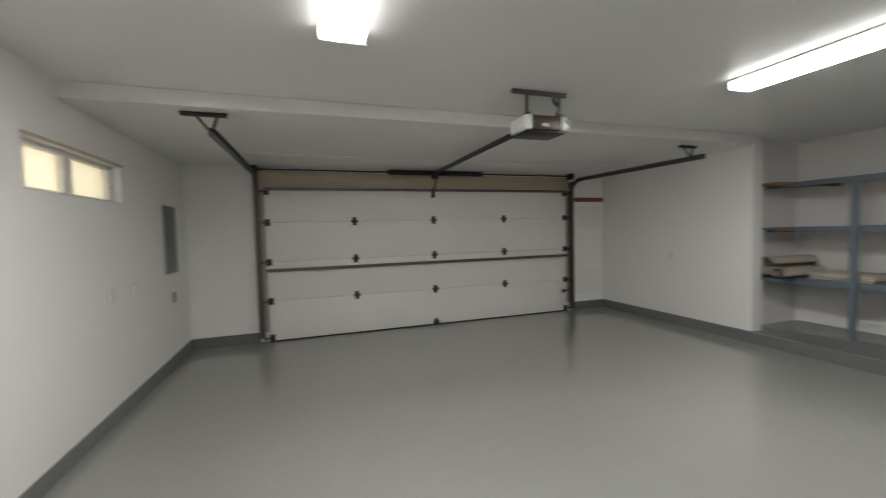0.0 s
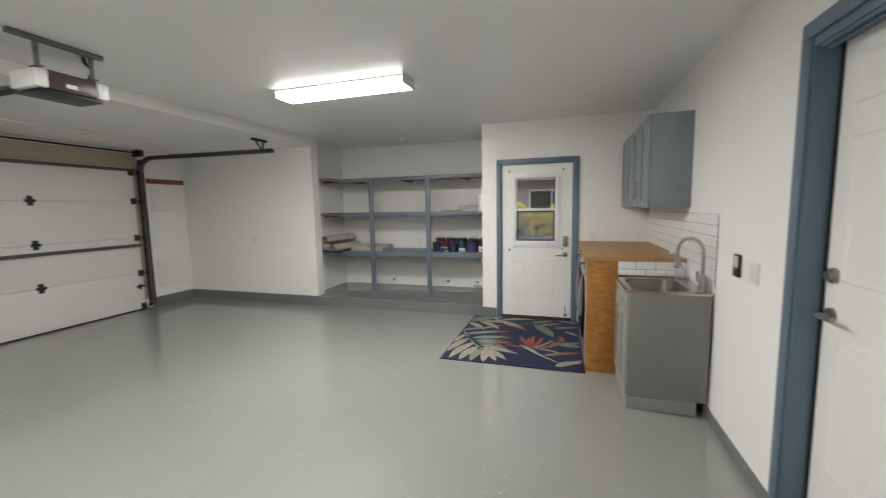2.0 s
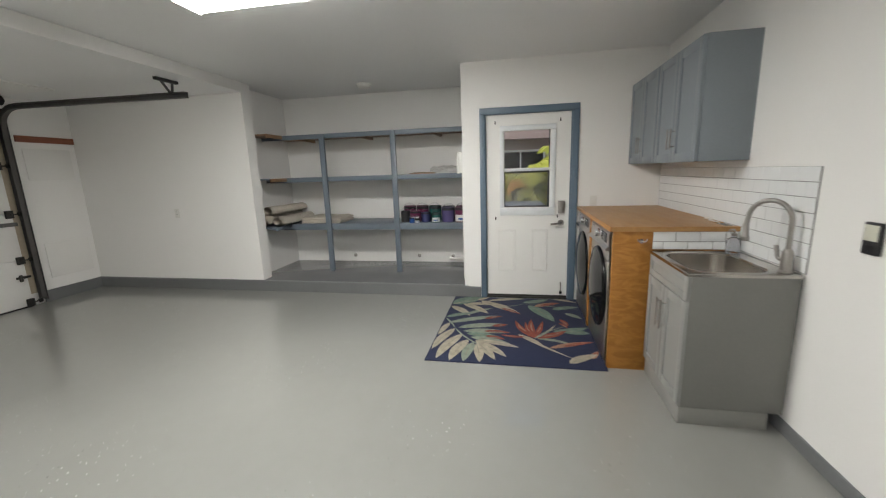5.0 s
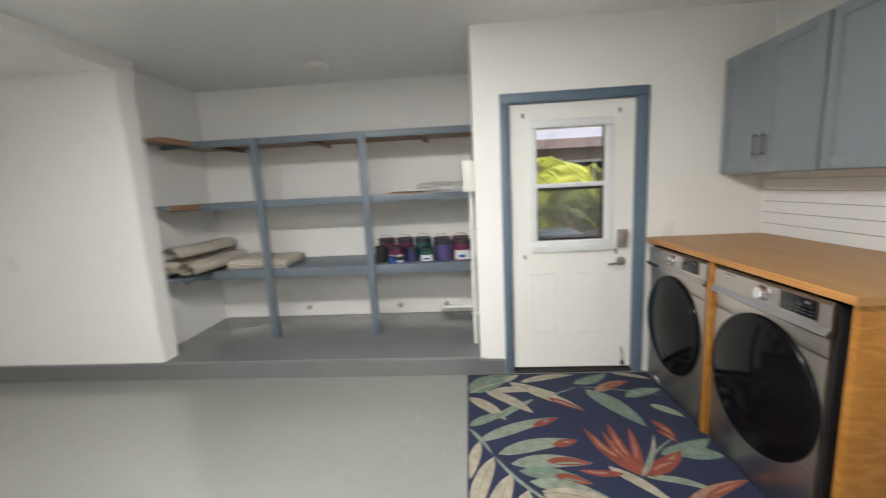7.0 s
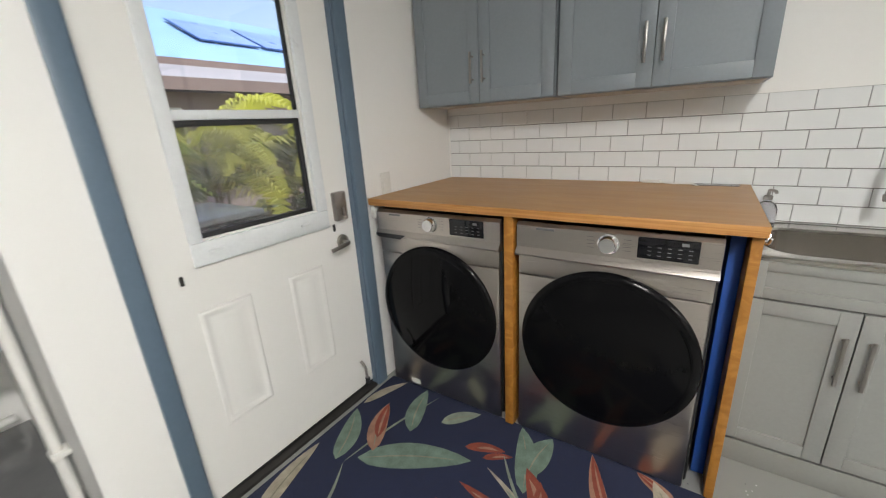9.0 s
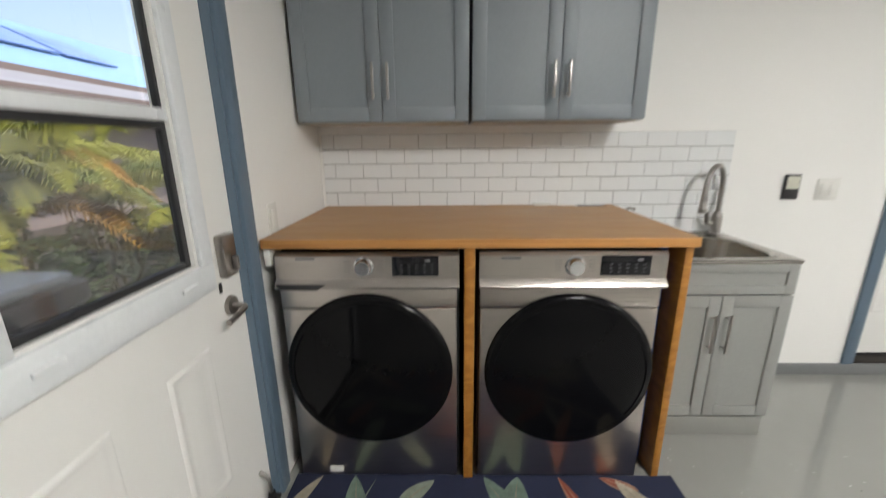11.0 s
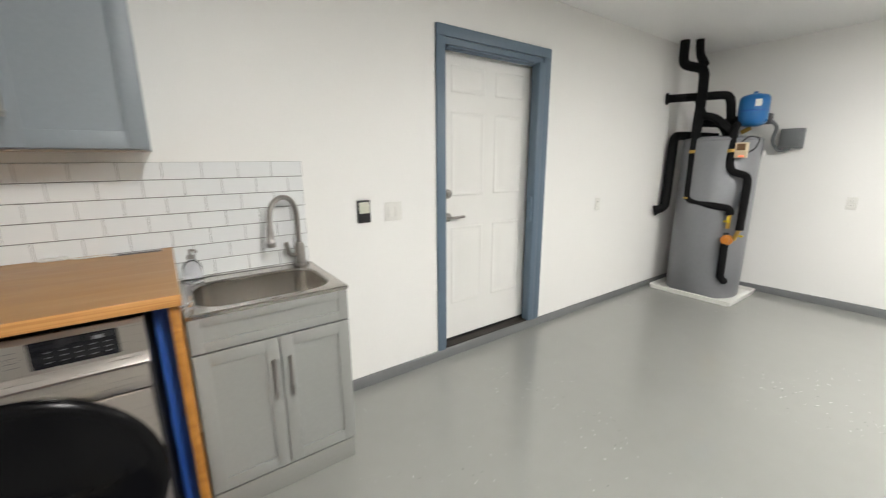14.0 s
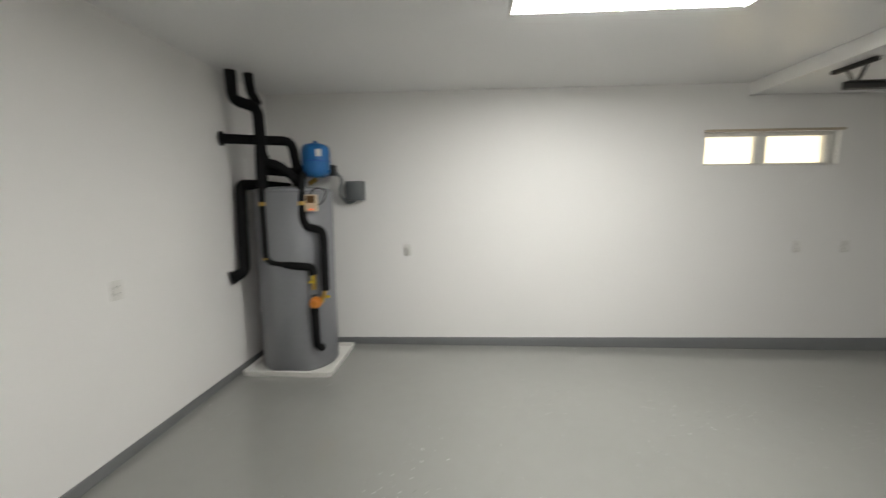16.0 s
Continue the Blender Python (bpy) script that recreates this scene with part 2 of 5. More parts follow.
def solid(name, bm, mat, label="", category="", group="", kind="", base=None):
    """One mesh object that stands by itself."""
    base = Vector(base) if base else sum((v.co for v in bm.verts), Vector()) / max(len(bm.verts), 1)
    ob = new(name, mesh_of(name, bm, mat, base))
    ob.location = base
    ORIGIN[ob] = base
    return tagged(ob, label, category, group, kind)


def part(name, bm, mat, parent, label=""):
    """One mesh under a thing or under a part."""
    ob = new(name, mesh_of(name, bm, mat, ORIGIN[parent]))
    ob.parent = parent
    ORIGIN[ob] = ORIGIN[parent]
    return tagged(ob, label)


def structure(name, bm, mat, label=""):
    return solid(name, bm, mat, label, kind="structure", base=(0, 0, 0))


# ---- the garage: x to the back door, y to the garage door ----
XW, XE, YS, YN = 0.29, 7.0, 0.0, 7.25
CEIL_Z, LOW_Z, BEAM_Y = 2.56, 2.45, 4.65
AY0, AY1, AX = 2.02, 4.83, 8.15      # the storage alcove
ED0, ED1, EDZ0, EDZ1 = 2.995, 3.912, 0.03, 2.155   # entry door opening
BD0, BD1, BDZ1 = 0.868, 1.768, 2.028            # back door opening
GD0, GD1, GDZ = 1.27, 6.13, 2.17                # garage door opening
WY0, WY1, WZ0, WZ1 = 4.27, 5.48, 1.80, 2.12     # window opening

structure("floor", boxes((XW - 0.2, -0.35, -0.2, XE + 0.2, YN + 0.2, 0.0)), FLOOR, "glossy grey epoxy-painted concrete garage floor")
structure("alcove_floor", boxes((XE, AY0 - 0.05, 0.0, AX + 0.1, AY1 + 0.05, 0.14), bevel=0.008), ALCOVE, "raised grey painted concrete floor of the storage alcove")
H = 2.62
structure("wall_south", boxes((XW - 0.2, -0.2, 0, ED0, 0, H), (ED1, -0.2, 0, XE + 0.2, 0, H), (ED0, -0.2, EDZ1, ED1, 0, H), (ED0, -0.2, 0, ED1, 0, EDZ0)), WALL,
          "white painted house wall with a door in it")
structure("wall_west", boxes((XW - 0.2, 0, 0, XW, WY0, H), (XW - 0.2, WY1, 0, XW, YN, H), (XW - 0.2, WY0, 0, XW, WY1, WZ0), (XW - 0.2, WY0, WZ1, XW, WY1, H)), WALL,
          "white painted wall with a small high window")
structure("wall_north", boxes((XW - 0.2, YN, 0, GD0, YN + 0.2, H), (GD1, YN, 0, XE + 0.2, YN + 0.2, H), (GD0, YN, GDZ, GD1, YN + 0.2, H)), WALL,
          "white painted wall round the garage door")
structure("wall_east", boxes((XE, 0, 0, XE + 0.14, BD0, H), (XE, BD1, 0, XE + 0.14, AY0, H), (XE, BD0, BDZ1, XE + 0.14, BD1, H)), WALL,
          "white painted wall round the back door")
structure("wall_east_stub", boxes((XE, BEAM_Y, 0, XE + 0.17, YN, H)), WALL, "plain white painted side wall beside the alcove")
structure("wall_alcove_east", boxes((AX, AY0 - 0.1, 0, AX + 0.1, AY1 + 0.1, H)), WALL, "white painted back wall of the storage alcove")
structure("wall_alcove_north", boxes((XE + 0.17, AY1, 0, AX, AY1 + 0.1, H)), WALL, "white painted side wall of the storage alcove")
structure("wall_alcove_south", boxes((XE + 0.14, AY0 - 0.1, 0, AX, AY0, H)), WALL, "white painted side wall of the storage alcove")
structure("ceiling", boxes((XW - 0.2, -0.2, CEIL_Z, AX + 0.1, BEAM_Y, CEIL_Z + 0.1), (XE, BEAM_Y, CEIL_Z, AX + 0.1, AY1 + 0.1, CEIL_Z + 0.1)), CEIL, "smooth off-white painted ceiling")
structure("ceiling_over_tracks", boxes((XW - 0.2, BEAM_Y, LOW_Z, XE + 0.01, YN + 0.2, LOW_Z + 0.2)), CEIL, "lower off-white ceiling above the garage door tracks")
structure("ceiling_beam", boxes((XW, BEAM_Y - 0.022, LOW_Z - 0.004, XE, BEAM_Y - 0.002, CEIL_Z - 0.002), bevel=0.003), WALL, "white painted fascia at the step in the ceiling")


def curb(name, pts, label):
    """A painted concrete kerb along a wall: (x0, y0, z at start), (x1, y1, z at end), with its thickness as a vector."""
    (xa, ya, za), (xb, yb, zb), (nx, ny) = pts
    bm = bmesh.new()
    prof = lambda x, y, z: [bm.verts.new(c) for c in ((x, y, 0), (x + nx, y + ny, 0), (x + nx, y + ny, z - 0.01), (x + nx * 0.5, y + ny * 0.5, z), (x, y, z))]
    a, b = prof(xa, ya, za), prof(xb, yb, zb)
    for i in range(5):
        j = (i + 1) % 5
        bm.faces.new((a[i], a[j], b[j], b[i]))
    bm.faces.new(a)
    bm.faces.new(b)
    structure(name, bm, CURB, label)


KL = "dark grey painted concrete kerb along the foot of the wall"
curb("baseboard_west", ((XW, 0, 0.062), (XW, YN, 0.14), (0.016, 0)), KL)
curb("baseboard_south", ((XW + 0.016, 0, 0.055), (2.918, 0, 0.066), (0, 0.016)), KL)
curb("baseboard_south_2", ((2.918, 0, 0.066), (XE, 0, 0.078), (0, 0.016)), KL)
curb("baseboard_north", ((XW + 0.016, YN, 0.14), (1.13, YN, 0.14), (0, -0.02)), KL)
curb("baseboard_north_2", ((6.3, YN, 0.14), (XE - 0.02, YN, 0.14), (0, -0.02)), KL)
curb("baseboard_east", ((XE, 1.83, 0.12), (XE, AY0, 0.125), (-0.02, 0)), KL)
curb("baseboard_east_2", ((XE, AY0, 0.142), (XE, YN, 0.142), (-0.022, 0)), "dark grey painted concrete step in front of the alcove and wall")
# Added glowing cream sheet: daylight behind the high window, and it blocks the sun.
structure("backdrop_west", boxes((-0.62, 2.6, 0.2, -0.6, 7.4, 4.2)), glow("glowing_cream_backdrop", (1.0, 0.92, 0.76), 1.05), "glowing cream backdrop close outside the high window")

# ---- ceiling lights, detector ----


def ceiling_light(x, y, z):
    """A four-foot wraparound fixture: white pan and end caps with a lit acrylic diffuser."""
    t = thing("ceiling_light", (x, y, z), "lit four-foot fluorescent wraparound fixture with white end caps on the ceiling", "light", "fluorescent ceiling lights")
    part("pan", boxes((x - 0.122, y - 0.605, z - 0.014, x + 0.122, y + 0.605, z), bevel=0.003), PLASTIC, t)
    bm = bmesh.new()
    prof = [(-0.118, -0.0145), (-0.118, -0.048), (-0.109, -0.06), (-0.086, -0.065), (0.086, -0.065), (0.109, -0.06), (0.118, -0.048), (0.118, -0.0145)]
    a = [bm.verts.new((x + u, y - 0.605, z + w)) for u, w in prof]
    b = [bm.verts.new((x + u, y + 0.605, z + w)) for u, w in prof]
    for i in range(len(prof)):
        j = (i + 1) % len(prof)
        bm.faces.new((a[i], a[j], b[j], b[i]))
    bm.faces.new(a)
    bm.faces.new(b)
    df = part("diffuser", bm, DIFFUSER, t, "glowing white acrylic diffuser")
    df.data.materials.append(DIFFUSER_SIDE)
    for p in df.data.polygons:
        p.material_index = 0 if p.normal.z < -0.75 else 1
    for s in (-1, 1):
        bm = boxes((x - 0.124, y + s * 0.6165 - 0.0105, z - 0.069, x + 0.124, y + s * 0.6165 + 0.0105, z), bevel=0.006)
        part("end_cap", bm, PLASTIC, t)
    return t


ceiling_light(4.975, 2.835, CEIL_Z)
ceiling_light(2.05, 2.86, CEIL_Z)
t = thing("smoke_detector", (7.58, 3.33, CEIL_Z), "round white smoke detector on the alcove ceiling", "smoke detector")
part("base", lathe(bmesh.new(), (7.58, 3.33, CEIL_Z), [(0.095, 0), (0.095, -0.012), (0.09, -0.016)]), PLASTIC, t)
part("cover", lathe(bmesh.new(), (7.58, 3.33, CEIL_Z), [(0.085, -0.016), (0.083, -0.034), (0.07, -0.046), (0.03, -0.05), (0.0005, -0.05)]), PLASTIC, t)

# ---- window in the west wall ----
win = thing("window_1", (XW, WY0, WZ0), "small high sliding window with obscure cream glass and white frame", "window")
win["kind"] = "structure"
gx = XW - 0.085
part("window_frame", boxes((gx - 0.03, WY0, WZ0, gx + 0.03, WY1, WZ0 + 0.03), (gx - 0.03, WY0, WZ1 - 0.035, gx + 0.03, WY1, WZ1),
                           (gx - 0.03, WY0, WZ0 + 0.03, gx + 0.03, WY0 + 0.03, WZ1 - 0.035), (gx - 0.03, WY1 - 0.075, WZ0 + 0.03, gx + 0.03, WY1, WZ1 - 0.035), bevel=0.003), PLASTIC, win)
part("mullion", boxes((gx - 0.02, 4.765, WZ0 + 0.03, gx + 0.035, 4.86, WZ1 - 0.035), bevel=0.003), PLASTIC, win)
for y0, y1 in ((WY0 + 0.03, 4.765), (4.86, WY1 - 0.075)):
    p = part("pane", boxes((gx - 0.006, y0, WZ0 + 0.03, gx, y1, WZ1 - 0.035)), FROST, win)
    p.visible_shadow = False
part("window_trim", boxes((XW + 0.001, WY0 - 0.01, WZ1, XW + 0.014, WY1 + 0.03, WZ1 + 0.022), bevel=0.003), HEADER, win, "cream wooden head trim")
part("window_sill", boxes((gx + 0.031, WY0, WZ0 - 0.0, XW + 0.006, WY1, WZ0 + 0.012), bevel=0.003), WHITE, win)

# ---- back door ----


def raised_panels(bm, rects, plane, axis, out=1, depth=0.012, border=0.026):
    """Moulded panels: a sunk rim and a raised field. rects: (a0, z0, a1, z1) along the wall; plane: the leaf's face."""
    for a0, z0, a1, z1 in rects:
        loops = []
        for inset, d in ((0, 0), (0.007, 0.0055), (0.014, 0.0055), (0.022, 0.0006), (border + 0.012, 0.0006), (border + 0.036, 0.0065)):
            ring = []
            for a, z in ((a0 + inset, z0 + inset), (a1 - inset, z0 + inset), (a1 - inset, z1 - inset), (a0 + inset, z1 - inset)):
                ring.append(bm.verts.new((plane + out * d, a, z) if axis == 'x' else (a, plane + out * d, z)))
            loops.append(ring)
        for p, q in zip(loops, loops[1:]):
            for i in range(4):
                bm.faces.new((p[i], p[(i + 1) % 4], q[(i + 1) % 4], q[i]))
        bm.faces.new(loops[-1])
    return bm


def lever(parent, base, out, arm, mat=NICKEL):
    """A lever handle: rose, neck and a bent arm."""
    b, o, a = Vector(base), Vector(out), Vector(arm)
    h = part("handle", rod(bmesh.new(), b, b + o * 0.012, 0.033, 0.03, n=24), mat, parent, "brushed nickel lever handle")
    part("lever_arm", tube(bmesh.new(), [b + o * 0.01, b + o * 0.055, b + o * 0.058 + a * 0.05, b + o * 0.056 + a * 0.11], 0.0095, radius=0.02), mat, h)
    return h


d = thing("back_door", (XE, BD0, 0.03), "closed white back door with a sash window above two panels", "door")
FX = XE + 0.022
LY0, LY1, LZ0, LZ1 = 0.878, 1.758, 0.035, 2.018
GY0, GY1, GZ0, GZ1 = 1.085, 1.565, 1.035, 1.85
bm = boxes((FX, LY0, LZ0, FX + 0.044, GY0, LZ1), (FX, GY1, LZ0, FX + 0.044, LY1, LZ1), (FX, GY0, LZ0, FX + 0.044, GY1, GZ0), (FX, GY0, GZ1, FX + 0.044, GY1, LZ1))
leaf = part("leaf", bm, WHITE, d)
for y0, y1 in ((1.44, 1.637), (1.093, 1.272)):
    part("panel", raised_panels(bmesh.new(), [(y0, 0.31, y1, 0.787)], FX - 0.0005, 'x', -1), WHITE, d)
lite = part("window_frame", boxes((FX - 0.016, 1.027, 0.948, FX, 1.612, 1.03), (FX - 0.016, 1.027, 1.848, FX, 1.612, 1.902), (FX - 0.016, 1.027, 1.03, FX, 1.078, 1.848), (FX - 0.016, 1.567, 1.03, FX, 1.612, 1.848), bevel=0.005), VINYL, d, "white vinyl sash window frame")
part("meeting_rail", boxes((FX + 0.004, GY0 - 0.005, 1.424, FX + 0.03, GY1 + 0.005, 1.456), bevel=0.004), VINYL, lite)
part("lower_sash", boxes((FX + 0.012, GY0, GZ0, FX + 0.03, GY0 + 0.02, 1.424), (FX + 0.012, GY1 - 0.008, GZ0, FX + 0.03, GY1, 1.424), (FX + 0.012, GY0 + 0.02, GZ0, FX + 0.03, GY1 - 0.008, GZ0 + 0.018), (FX + 0.006, GY0 + 0.02, 1.404, FX + 0.028, GY1 - 0.008, 1.4235), bevel=0.002), BLACK, lite, "dark lower sash rim")
part("upper_sash", boxes((FX + 0.012, GY0, 1.457, FX + 0.03, GY0 + 0.012, GZ1), bevel=0.002), BLACK, lite, "dark upper sash rim")
for z0, z1, dx in ((GZ0 + 0.018, 1.424, 0.02), (1.456, GZ1, 0.026)):
    p = part("pane", boxes((FX + dx, GY0 + 0.001, z0, FX + dx + 0.004, GY1 - 0.001, z1)), PANE, lite)
    p.visible_shadow = False
SCREEN = bpy.data.materials.new("grey_insect_mesh")
SCREEN.use_nodes = True
st = SCREEN.node_tree
tr = st.nodes.new("ShaderNodeBsdfTransparent")
ms = st.nodes.new("ShaderNodeMixShader")
ms.inputs["Fac"].default_value = 0.34
st.nodes["Principled BSDF"].inputs["Base Color"].default_value = (0.10, 0.10, 0.105, 1)
st.nodes["Principled BSDF"].inputs["Roughness"].default_value = 0.7
st.links.new(tr.outputs["BSDF"], ms.inputs[1])
st.links.new(st.nodes["Principled BSDF"].outputs["BSDF"], ms.inputs[2])
st.links.new(ms.outputs["Shader"], st.nodes["Material Output"].inputs["Surface"])
part("insect_screen", boxes((FX + 0.034, GY0 + 0.001, GZ0 + 0.001, FX + 0.0345, GY1 - 0.001, 1.424)), SCREEN, lite, "fine grey insect screen")
for y in (1.12, 1.50):
    part("sash_lock", boxes((FX - 0.024, y, 0.985, FX - 0.0165, y + 0.06, 0.998), bevel=0.003), VINYL, lite)
for y, z in ((1.66, 1.94), (0.985, 1.94), (1.66, 0.915), (0.995, 0.935)):
    part("screw_plug", boxes((FX - 0.005, y - 0.0065, z - 0.017, FX, y + 0.0065, z + 0.017), bevel=0.004), DARKSTEEL, d, "dark upright slot plug")
k = part("keypad_lock", boxes((FX - 0.03, 0.922, 0.965, FX, 0.992, 1.1), bevel=0.008), NICKEL, d, "brushed nickel keypad deadbolt")
part("thumb_turn", boxes((FX - 0.05, 0.949, 0.985, FX - 0.031, 0.961, 1.03), bevel=0.003), NICKEL, k)
lever(d, (FX, 0.957, 0.862), (-1, 0, 0), (0, 1, -0.1))
st = part("door_stop", tube(bmesh.new(), [(FX, 0.945, 0.185), (FX - 0.03, 0.945, 0.16), (FX - 0.035, 0.945, 0.09)], 0.007, radius=0.02), NICKEL, d, "kick-down door stop")
part("rubber_tip", rod(bmesh.new(), (FX - 0.035, 0.945, 0.095), (FX - 0.036, 0.945, 0.065), 0.012, 0.015, n=12), RUBBER, st)
part("sweep", boxes((FX + 0.002, LY0, 0.02, FX + 0.04, LY1, 0.0345)), RUBBER, d)
for z in (0.3, 1.05, 1.8):
    part("hinge", rod(bmesh.new(), (FX - 0.006, LY1 + 0.004, z - 0.045), (FX - 0.006, LY1 + 0.004, z + 0.045), 0.006, n=10), NICKEL, d)
fr = thing("door_frame_east", (XE, BD0, 0), "blue-grey painted wooden casing round the back door", "door frame")
fr["kind"] = "structure"
part("casing", boxes((XE - 0.018, 0.80, 0, XE, 0.866, 2.026), (XE - 0.018, 1.766, 0, XE, 1.826, 2.026), (XE - 0.018, 0.80, 2.026, XE, 1.826, 2.09), bevel=0.004), BLUE, fr)
part("jamb", boxes((XE - 0.004, 0.866, 0, XE + 0.14, 0.876, 2.02), (XE - 0.004, 1.76, 0, XE + 0.14, 1.767, 2.02), (XE - 0.004, 0.866, 2.02, XE + 0.14, 1.767, 2.027)), BLUE, fr)
part("threshold", boxes((XE - 0.012, 0.876, 0, XE + 0.14, 1.76, 0.018), bevel=0.004), DARKSTEEL, fr, "dark metal threshold")

# ---- entry door to the house ----
d = thing("entry_door", (ED0, -0.1, 0.09), "closed white six-panel door into the house", "door")
EX0, EX1, EY = 3.01, 3.878, -0.085
part("leaf", boxes((EX0, EY - 0.044, 0.092, EX1, EY, 2.112)), WHITE, d)
ex = [(EX0 + 0.095, EX0 + 0.385), (EX1 - 0.385, EX1 - 0.085)]
for z0, z1 in ((0.36, 0.945), (1.165, 1.735), (1.855, 2.03)):
    for x0, x1 in ex:
        part("panel", raised_panels(bmesh.new(), [(x0, z0, x1, z1)], EY + 0.0005, 'y', 1), WHITE, d)
lever(d, (3.825, EY, 1.02), (0, 1, 0), (-1, 0, 0.03))
part("deadbolt", lathe(bmesh.new(), (3.825, EY, 1.185), [(0.033, 0), (0.031, 0.014), (0.02, 0.016), (0.018, 0.03), (0.0005, 0.031)], axis='y', n=24), NICKEL, d)
for z in (0.3, 1.1, 1.9):
    part("hinge", rod(bmesh.new(), (EX0 - 0.003, EY + 0.006, z - 0.045), (EX0 - 0.003, EY + 0.006, z + 0.045), 0.006, n=10), NICKEL, d)
fr = thing("door_frame_south", (ED0, 0, 0), "blue-grey painted casing and deep jamb round the house door", "door frame")
fr["kind"] = "structure"
part("casing", boxes((2.918, 0, 0.068, 2.995, 0.018, 2.155), (3.912, 0, 0.071, 3.976, 0.018, 2.155), (2.918, 0, 2.155, 3.976, 0.018, 2.222), bevel=0.004), BLUE, fr)
part("jamb", boxes((ED0, -0.2, 0.09, ED0 + 0.012, 0.004, 2.115), (ED1 - 0.012, -0.2, 0.09, ED1, 0.004, 2.115), (ED0, -0.2, 2.115, ED1, 0.004, 2.154)), BLUE, fr)
part("door_stop_strip", boxes((ED0 + 0.013, -0.075, 0.092, ED0 + 0.034, -0.045, 2.114), (3.063, -0.04, 2.092, ED1 - 0.036, -0.022, 2.114), (3.063, -0.012, 2.1, ED1 - 0.036, 0.0, 2.114), bevel=0.002), BLUE, fr)
sh = part("screen_housing", boxes((2.996, -0.045, 0.08, 3.062, 0.034, 2.114), bevel=0.006), BLUE, fr, "blue-painted housing of a retractable screen")
part("screen_pull", boxes((3.0625, -0.02, 0.93, 3.084, 0.022, 1.13), bevel=0.006), BLUE, sh, "blue pull handle")
part("threshold", boxes((ED0, -0.2, 0.0305, ED1, -0.001, 0.075), bevel=0.004), material("worn_dark_sill", (0.022, 0.017, 0.014), rough=0.6, var=0.3, scale=14, bump=0.2), fr, "worn dark wooden sill")
# black strip added for the shade in the gap at the latch side
part("latch_gap_strip", boxes((EX1 + 0.001, EY - 0.03, 0.092, ED1 - 0.013, EY + 0.004, 2.114)), RUBBER, fr, "black strip standing in for the dark gap beside the door")
part("weatherstrip", boxes((EX0, EY - 0.03, 0.0755, EX1, EY + 0.004, 0.0915)), RUBBER, fr, "dark rubber strip under the door")

# ---- switches, sockets, boxes on the walls ----


def plate(name, centre, axis, out, label, w=0.07, h=0.115, rockers=1, sockets=0, mat=PLASTIC):
    """A wall plate with rocker switches or a double socket."""
    cx, cy, cz = centre
    t = thing(name, centre, label, "switch" if rockers else "socket")

    def slab(u0, u1, z0, z1, d0, d1, bev=0.002):
        if axis == 'y':
            y0, y1 = sorted((cy + out * d0, cy + out * d1))
            return boxes((cx + u0, y0, cz + z0, cx + u1, y1, cz + z1), bevel=bev)
        x0, x1 = sorted((cx + out * d0, cx + out * d1))
        return boxes((x0, cy + u0, cz + z0, x1, cy + u1, cz + z1), bevel=bev)
    part("cover_plate", slab(-w / 2, w / 2, -h / 2, h / 2, 0, 0.006), mat, t)
    for i in range(rockers):
        u = (i - (rockers - 1) / 2) * 0.046
        part("rocker", slab(u - 0.016, u + 0.016, -0.033, 0.033, 0.0065, 0.011), mat, t)
    for i in range(sockets):
        z = (i - 0.5) * 0.04
        s = part("socket_face", slab(-0.017, 0.017, z - 0.014, z + 0.014, 0.0065, 0.009, 0.004), mat, t)
        for u in (-0.007, 0.006):
            part("slot", slab(u, u + 0.002, z - 0.002, z + 0.006, 0.0092, 0.0096, 0), BLACK, s)
    return t


plate("light_switch", (4.301, 0.0, 1.111), 'y', 1, "white double rocker switch plate on the white wall", 0.116, 0.115, 2)
plate("light_switch", (XE, 0.635, 1.09), 'x', -1, "white rocker switch plate above the plywood counter", 0.07, 0.115, 1)
plate("wall_socket", (2.14, 0.0, 1.006), 'y', 1, "white double socket on the plain white wall", rockers=0, sockets=2)
plate("wall_socket", (XW, 1.407, 1.005), 'x', 1, "white double socket beside the water heater", rockers=0, sockets=2)
plate("wall_socket", (XW, 5.19, 1.033), 'x', 1, "white double socket below the high window", rockers=0, sockets=2)
plate("wall_socket", (XW, 5.63, 1.033), 'x', 1, "white double socket below the high window", rockers=0, sockets=2)
plate("wall_socket", (XE, 5.8, 1.024), 'x', -1, "white double socket on the wall beside the alcove", rockers=0, sockets=2)
plate("wall_socket", (XW, 6.67, 0.795), 'x', 1, "grey socket box below the breaker panel", 0.075, 0.12, 0, 2, GREYBOX)
t = thing("thermostat", (4.511, 0, 1.123), "black wall control with a pale lit screen", "thermostat")
part("body", boxes((4.458, 0, 1.058, 4.538, 0.018, 1.19), bevel=0.006), BLACK, t)
part("screen", boxes((4.465, 0.0182, 1.115, 4.53, 0.0195, 1.18), bevel=0.0005), material("pale_screen", (0.62, 0.62, 0.52), rough=0.25, var=0.02), t, "pale cream display")
part("button", boxes((4.479, 0.0182, 1.072, 4.517, 0.021, 1.098), bevel=0.001), BLACK, t)
t = thing("breaker_panel", (XW, 6.63, 1.08), "grey metal electrical breaker panel on the white wall", "electrical panel")
part("frame", boxes((XW, 6.44, 1.085, XW + 0.012, 6.83, 1.86), bevel=0.003), GREYBOX, t)
dr = part("door", boxes((XW + 0.0125, 6.475, 1.13, XW + 0.022, 6.795, 1.815), bevel=0.004), GREYBOX, t)
